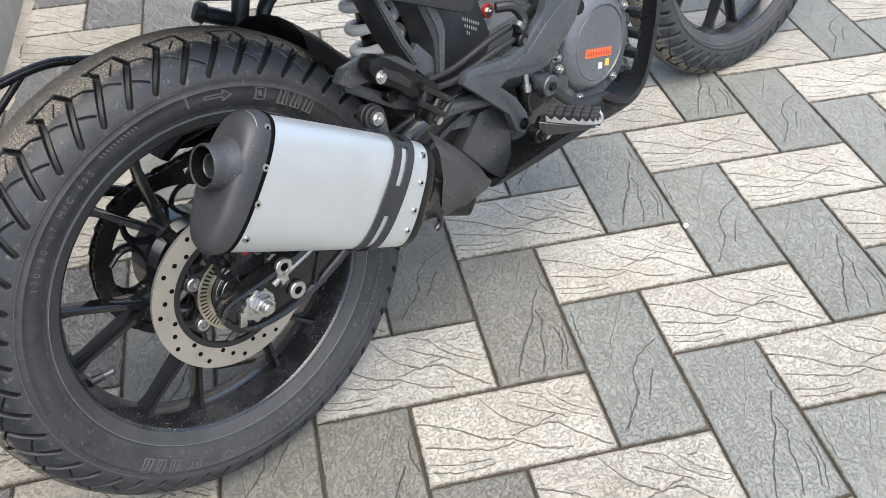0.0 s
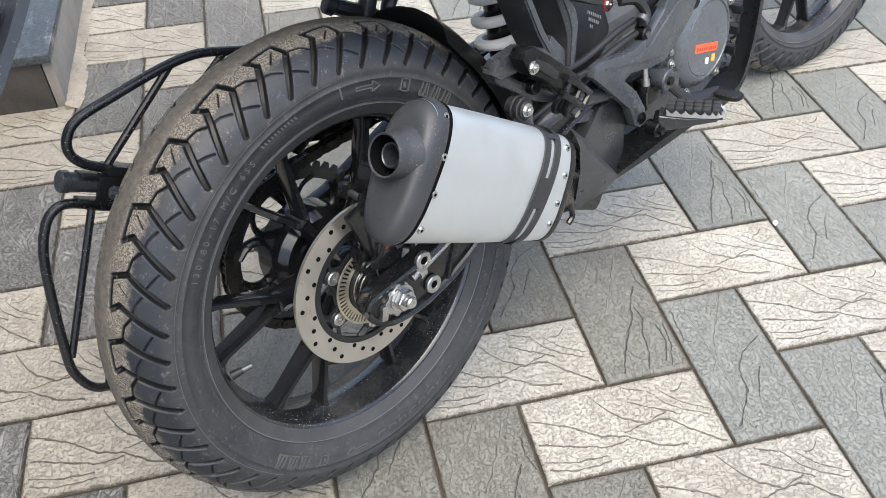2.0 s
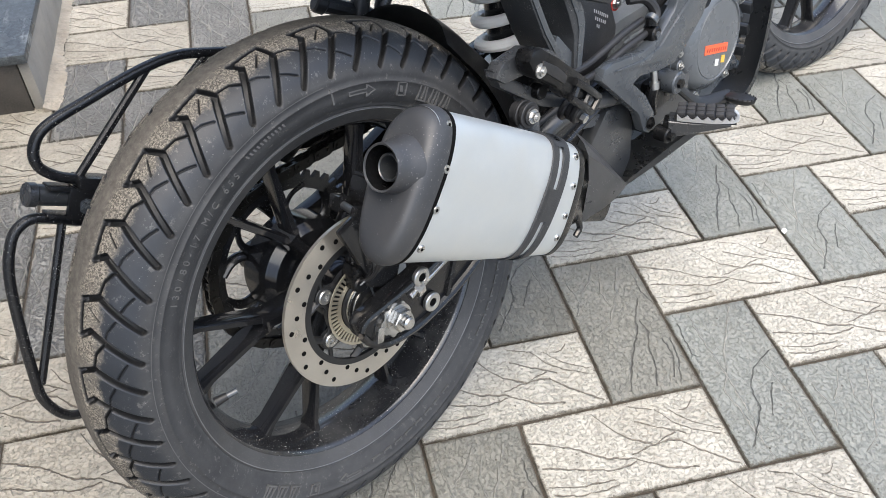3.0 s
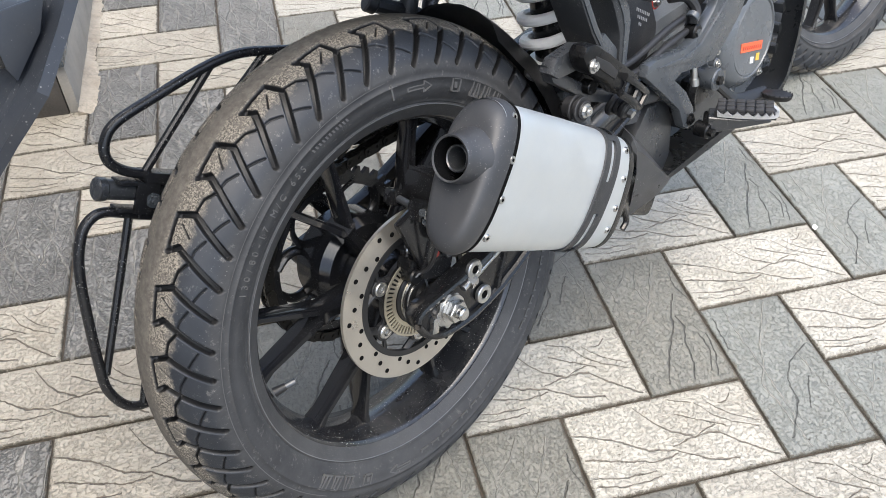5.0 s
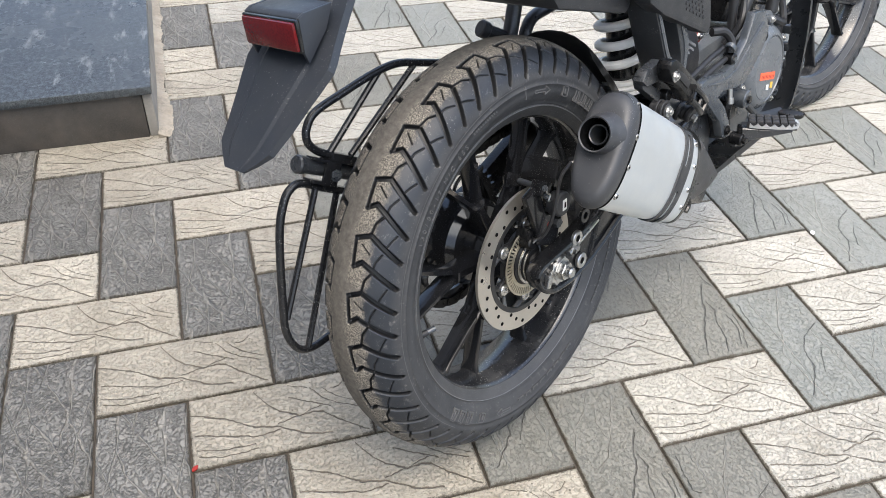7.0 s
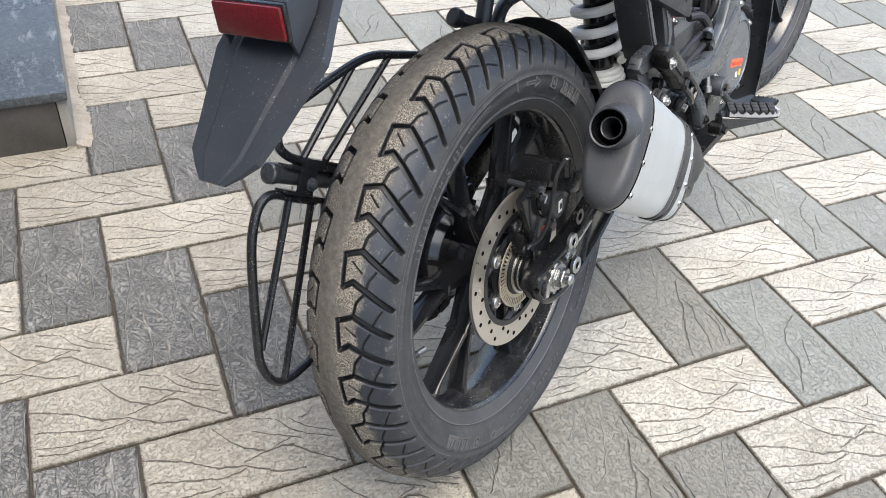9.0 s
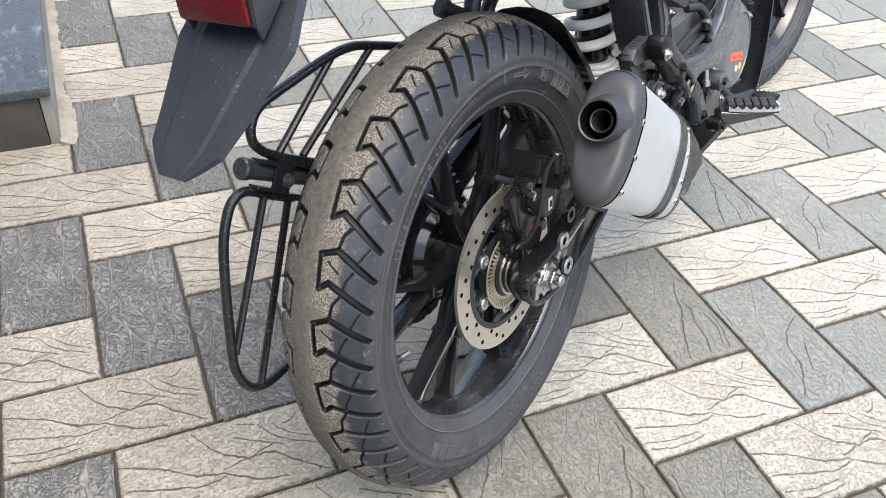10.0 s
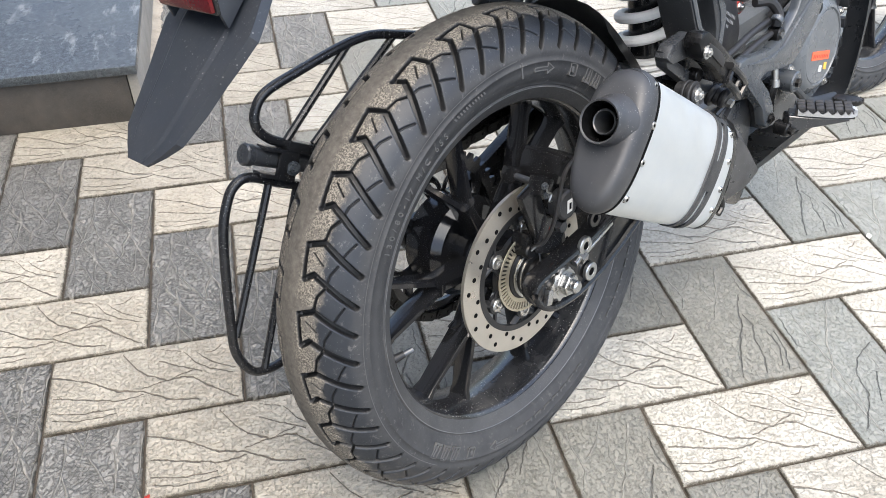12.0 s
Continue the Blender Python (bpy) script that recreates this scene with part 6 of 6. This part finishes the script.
for pts, r in (([(0.56, -0.095, 0.47), (0.575, -0.115, 0.50), (0.60, -0.11, 0.54), (0.60, -0.10, 0.60)], 0.006), ([(0.73, -0.10, 0.47), (0.76, -0.115, 0.45), (0.80, -0.105, 0.44), (0.82, -0.09, 0.48)], 0.007)):
    bm = bmesh.new()
    tube(bm, pts, r, 8, 5)
    part("engine_hose", bm, M_HOSE, engine, "black rubber hose")
for p in ((0.795, -0.102, 0.335), (0.800, -0.102, 0.375), (0.785, -0.105, 0.300)):
    bm = bmesh.new()
    cyl(bm, (p[0], -0.08, p[2]), p, 0.013, 18, chamfer=0.002)
    bolt(bm, p, (0, -1, 0), 0.006, 0.005)
    part("fitting", bm, M_CAST, engine, "small steel fitting")
for p in ((0.606, -0.112, 0.455), (0.612, -0.112, 0.425), (0.600, -0.11, 0.395)):
    bm = bmesh.new()
    bolt(bm, p, (0, -1, 0), 0.0065, 0.010)
    part("cover_bolt", bm, M_STEEL, engine)
bm = bmesh.new()
plate(bm, [(0.390, 0.620), (0.470, 0.600), (0.486, 0.510), (0.502, 0.465), (0.490, 0.440), (0.430, 0.420), (0.380, 0.436), (0.362, 0.500)], -0.085, 0.11, 0.014)
boxp = part("air_box", bm, M_PLASTIC, engine, "dark moulded plastic box")
bm = bmesh.new()
for i, wd in enumerate((0.032, 0.026, 0.008)):
    for j in range(int(wd / 0.0040)):
        x = 0.442 + j * 0.0040 + i * 0.002
        z = 0.512 - i * 0.011 - j * 0.0026
        plate(bm, [(x, z), (x + 0.0008, z + 0.0045), (x + 0.0026, z + 0.0038), (x + 0.0018, z - 0.0007)], -0.0856, 0.001, 0)
part("moulding_bars", bm, M_MARK, boxp, "pale illegible moulding marks")
bm = bmesh.new()
lathe(bm, [(0.0105, 0), (0.0105, -0.005), (0.0078, -0.005), (0.0078, 0)], (0.505, -0.070, 0.500), 26)
ringp = part("red_washer", bm, M_RED, engine, "red anodised washer")
bm = bmesh.new()
bolt(bm, (0.505, -0.074, 0.500), (0, -1, 0), 0.006, 0.006)
part("washer_bolt", bm, M_STEEL, ringp)
bm = bmesh.new()
tube(bm, [(0.318, -0.130, 0.470), (0.375, -0.130, 0.462), (0.440, -0.132, 0.470), (0.490, -0.132, 0.472)], 0.0048, 10, 4)
tube(bm, [(0.330, -0.122, 0.478), (0.380, -0.122, 0.475), (0.450, -0.124, 0.486), (0.495, -0.124, 0.488)], 0.0048, 10, 4)
tube(bm, [(0.500, -0.130, 0.474), (0.520, -0.128, 0.488), (0.512, -0.118, 0.510), (0.490, -0.105, 0.515)], 0.0075, 10, 5)
part("brake_line", bm, M_HOSE, engine, "pair of black brake lines")
bm = bmesh.new()
cyl(bm, (0.500, -0.126, 0.468), (0.500, -0.144, 0.468), 0.0115, 20, chamfer=0.002)
tube(bm, [(0.500, -0.134, 0.480), (0.504, -0.134, 0.492)], 0.0085, 10)
part("banjo_fitting", bm, M_SHADOW, engine)
bm = bmesh.new()
cyl(bm, (0.500, -0.143, 0.468), (0.500, -0.146, 0.468), 0.0055, 6)
cyl(bm, (0.498, -0.134, 0.486), (0.506, -0.134, 0.490), 0.0095, 12, chamfer=0.001)
part("hose_clip", bm, M_CAST, engine)
bm = bmesh.new()
box(bm, (0.600, 0.02, 0.300), (0.330, 0.150, 0.070), None, 0.02)
part("sump", bm, M_SHADOW, engine)

# belly guard: bent strip under and ahead of the engine, slatted in front
line = [(0.408, 0, 0.268), (0.430, 0, 0.264), (0.520, 0, 0.257), (0.640, 0, 0.251), (0.750, 0, 0.243), (0.795, 0, 0.256), (0.822, 0, 0.290), (0.842, 0, 0.340), (0.855, 0, 0.400), (0.858, 0, 0.480), (0.85, 0, 0.58)]
edge = curve_points(line, 5)
bm = bmesh.new()
rows = []
for i, p in enumerate(edge):
    q = edge[min(i + 1, len(edge) - 1)] - edge[max(i - 1, 0)]
    nrm = Vector((-q.z, 0, q.x)).normalized()
    f = i / (len(edge) - 1)
    w = 0.020 * min(1.0, 0.35 + 3 * f)
    inner = 0.05 if f < 0.55 else -0.098
    rows.append([p + Vector((0, -0.140, 0)) + nrm * w, p + Vector((0, -0.138, 0)) + nrm * 0.004, p + Vector((0, -0.130, 0)), p + Vector((0, -0.115, 0)) - nrm * 0.002, p + Vector((0, inner, 0)) - nrm * 0.002])
skin(bm, rows, False, False, around=False)
bmesh.ops.solidify(bm, geom=bm.faces[:], thickness=0.004)
belly = part("belly_guard", bm, M_FRAME, bike, "matt black belly guard under the engine")
for i in range(5):
    bm = bmesh.new()
    z = 0.268 + i * 0.034
    box(bm, (0.822 + i * 0.008, -0.052, z), (0.010, 0.100, 0.018), Matrix.Rotation(radians(-12), 3, "Y"), 0.002)
    part("guard_slat", bm, M_FRAME, belly)

# ---- front wheel ----
fw = new("front_wheel")
fw.parent = bike
turn = Matrix((Vector((0.986, -0.157, 0.02)), Vector((0.157, 0.986, -0.05)), Vector((0.0, 0.05, 1.0)))).transposed()
fw.matrix_basis = Matrix.Translation((1.438, 0.070, 0.318)) @ turn.to_quaternion().to_matrix().to_4x4()
tyre("tyre", 0.328, 0.052, 0.2550, 0.040, fw, "dusty narrower block-tread front tyre", 27, 0.2, 96, 36)
wheel_rim("rim", 0.2555, 0.040, 0.040, 0.045, 6, 20.0, fw, "gloss black cast front rim")
bm = bmesh.new()
cyl(bm, (0.02, -0.085, 0.0), (-0.13, -0.085, 0.36), 0.026, 24)
part("fork_leg", bm, M_BLACK, fw)
bm = bmesh.new()
cyl(bm, (0.02, 0.085, 0.0), (-0.13, 0.085, 0.36), 0.026, 24)
part("fork_leg", bm, M_BLACK, fw)
bm = bmesh.new()
cyl(bm, (0, -0.10, 0.0), (0, 0.10, 0.0), 0.012, 20)
part("axle", bm, M_STEEL, fw)

# side stand on the left
bm = bmesh.new()
tube(bm, [(0.62, 0.09, 0.29), (0.60, 0.16, 0.18), (0.575, 0.235, 0.062)], 0.011, 12, 3)
box(bm, (0.570, 0.240, 0.056), (0.060, 0.034, 0.012), None, 0.004)
part("side_stand", bm, M_FRAME, bike, "black side stand")

# ---- litter on the pavers ----
def chip(name, at, size, material, label, seed):
    rnd = random.Random(seed)
    bm = bmesh.new()
    ring = [(size * (0.7 + 0.5 * rnd.random()) * math.cos(a), size * 0.6 * (0.7 + 0.5 * rnd.random()) * math.sin(a)) for a in [i * 2 * math.pi / 9 for i in range(9)]]
    skin(bm, [[(x, y, 0) for x, y in ring], [(x * 0.95, y * 0.95, 0.0016 + 0.001 * rnd.random()) for x, y in ring]])
    ob = part(name, bm, material, None)
    ob.matrix_world = Matrix.Translation(at) @ Matrix.Rotation(radians(20), 4, "Z")
    tagged(ob, label, "litter")


chip("paper_scrap", (0.836, -0.258, 0.0), 0.0085, M_WHITE, "tiny white paper scrap lying on a paver joint", 1)
chip("red_scrap", (-0.459, 0.216, 0.0), 0.0065, M_RED, "tiny red plastic scrap lying on a paver joint", 2)


# ---- pavers ----
def paver_mesh(name, seed, material):
    """A slab 2 x 1 units with slightly chipped, rounded top edges."""
    rnd = random.Random(seed)
    w, d = UNIT * 2 - 0.0034, UNIT - 0.0034
    rim = []
    for a, b, k in (((-1, -1), (1, -1), 6), ((1, -1), (1, 1), 3), ((1, 1), (-1, 1), 6), ((-1, 1), (-1, -1), 3)):
        for i in range(k):
            f = i / k
            rim.append((((a[0] + (b[0] - a[0]) * f) * w / 2), ((a[1] + (b[1] - a[1]) * f) * d / 2)))
    bm = bmesh.new()
    low = [bm.verts.new((x, y, -0.03)) for x, y in rim]
    edge = [bm.verts.new((x, y, -0.0020 - rnd.random() * 0.0012)) for x, y in rim]
    top = []
    for x, y in rim:
        inset = 0.0010 + 0.0016 * rnd.random()
        top.append(bm.verts.new((x - math.copysign(inset, x) if abs(abs(x) - w / 2) < 1e-6 else x, y - math.copysign(inset, y) if abs(abs(y) - d / 2) < 1e-6 else y, 0.0)))
    m = len(rim)
    for i in range(m):
        j = (i + 1) % m
        bm.faces.new((low[i], low[j], edge[j], edge[i]))
        bm.faces.new((edge[i], edge[j], top[j], top[i]))
    bm.faces.new(top)
    bmesh.ops.recalc_face_normals(bm, faces=bm.faces)
    me = bpy.data.meshes.new(name)
    bm.to_mesh(me)
    bm.free()
    me.materials.append(material)
    place = me.attributes.new("paver_place", "FLOAT_VECTOR", "POINT")
    place.data.foreach_set("vector", [c for v in me.vertices for c in v.co])
    return me


def pavement():
    root = tagged(new("pavement"), "herringbone pavement of cream and grey riven concrete pavers", "pavement", kind="structure")
    cream = [paver_mesh("cream_paver", s, M_BEIGE) for s in range(4)]
    grey = [paver_mesh("grey_paver", s + 9, M_GREY if s % 2 else M_GREY_2) for s in range(4)]
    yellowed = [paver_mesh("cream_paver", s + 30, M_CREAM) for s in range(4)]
    worn = [paver_mesh("grey_paver", s + 40, M_WORN if s % 2 else M_WORN_2) for s in range(4)]
    coarse = [paver_mesh("coarse_paver", s + 20, M_COARSE) for s in range(4)]
    rnd = random.Random(5)
    cells = []
    for i in range(-34, 44):
        for j in range(-34, 44):
            k = (i + j) % 4
            if k == 0:
                cells.append((i + 1.0, j + 0.5, 0))
            elif k == 2:
                cells.append((i + 0.5, j + 1.0, 1))
    rest = {}
    near = []
    for u, v, up in cells:
        c = PAVE @ Vector((u * UNIT, v * UNIT, 0))
        far = (c - Vector((0.55, 0.45, 0))).length
        near.append((far, u, v, up, c))
    near.sort(key=lambda q: q[0])
    foot = Vector((0.046, 1.108, 0))
    inv = (Matrix.Translation(foot) @ Matrix.Rotation(radians(-31.854), 4, "Z")).inverted()
    made = 0
    for far, u, v, up, c in near:
        q = inv @ c
        if q.x < -0.16 and q.y > 0.16:
            continue
        m = Matrix.Translation((c.x, c.y, rnd.uniform(-0.0008, 0.0008))) @ Matrix.Rotation(radians(-31.854 + (90 if up else 0) + rnd.uniform(-0.25, 0.25)), 4, "Z")
        m = m @ Matrix.Rotation(rnd.uniform(-0.002, 0.002), 4, "X") @ Matrix.Rotation(rnd.uniform(-0.002, 0.002), 4, "Y")
        side = c.x - 0.25 * c.y + rnd.uniform(-0.12, 0.12)
        if up:
            lot = coarse if u - 0.25 * v < -4.0 else worn if side < 0.58 else grey
            me = lot[rnd.choice((0, 2)) + int(math.floor(u)) % 2]
        else:
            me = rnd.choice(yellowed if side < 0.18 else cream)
        if made < 300:
            ob = new(me.name.split(".")[0], me)
            ob.parent, ob.matrix_basis = root, m
            made += 1
        else:
            rest.setdefault(me.materials[0].name, []).append((me, m))
    for mat_name, lot in rest.items():
        verts, faces, places = [], [], []
        for me, m in lot:
            base = len(verts)
            verts.extend([m @ v.co for v in me.vertices])
            places.extend([c for v in me.vertices for c in v.co])
            faces.extend([[base + i for i in p.vertices] for p in me.polygons])
        me = bpy.data.meshes.new("outer_pavers")
        me.from_pydata(verts, [], faces)
        place = me.attributes.new("paver_place", "FLOAT_VECTOR", "POINT")
        place.data.foreach_set("vector", places)
        me.materials.append(bpy.data.materials[mat_name])
        ob = new("outer_pavers", me)
        ob.parent = root
        tagged(ob, kind="stuff")


pavement()
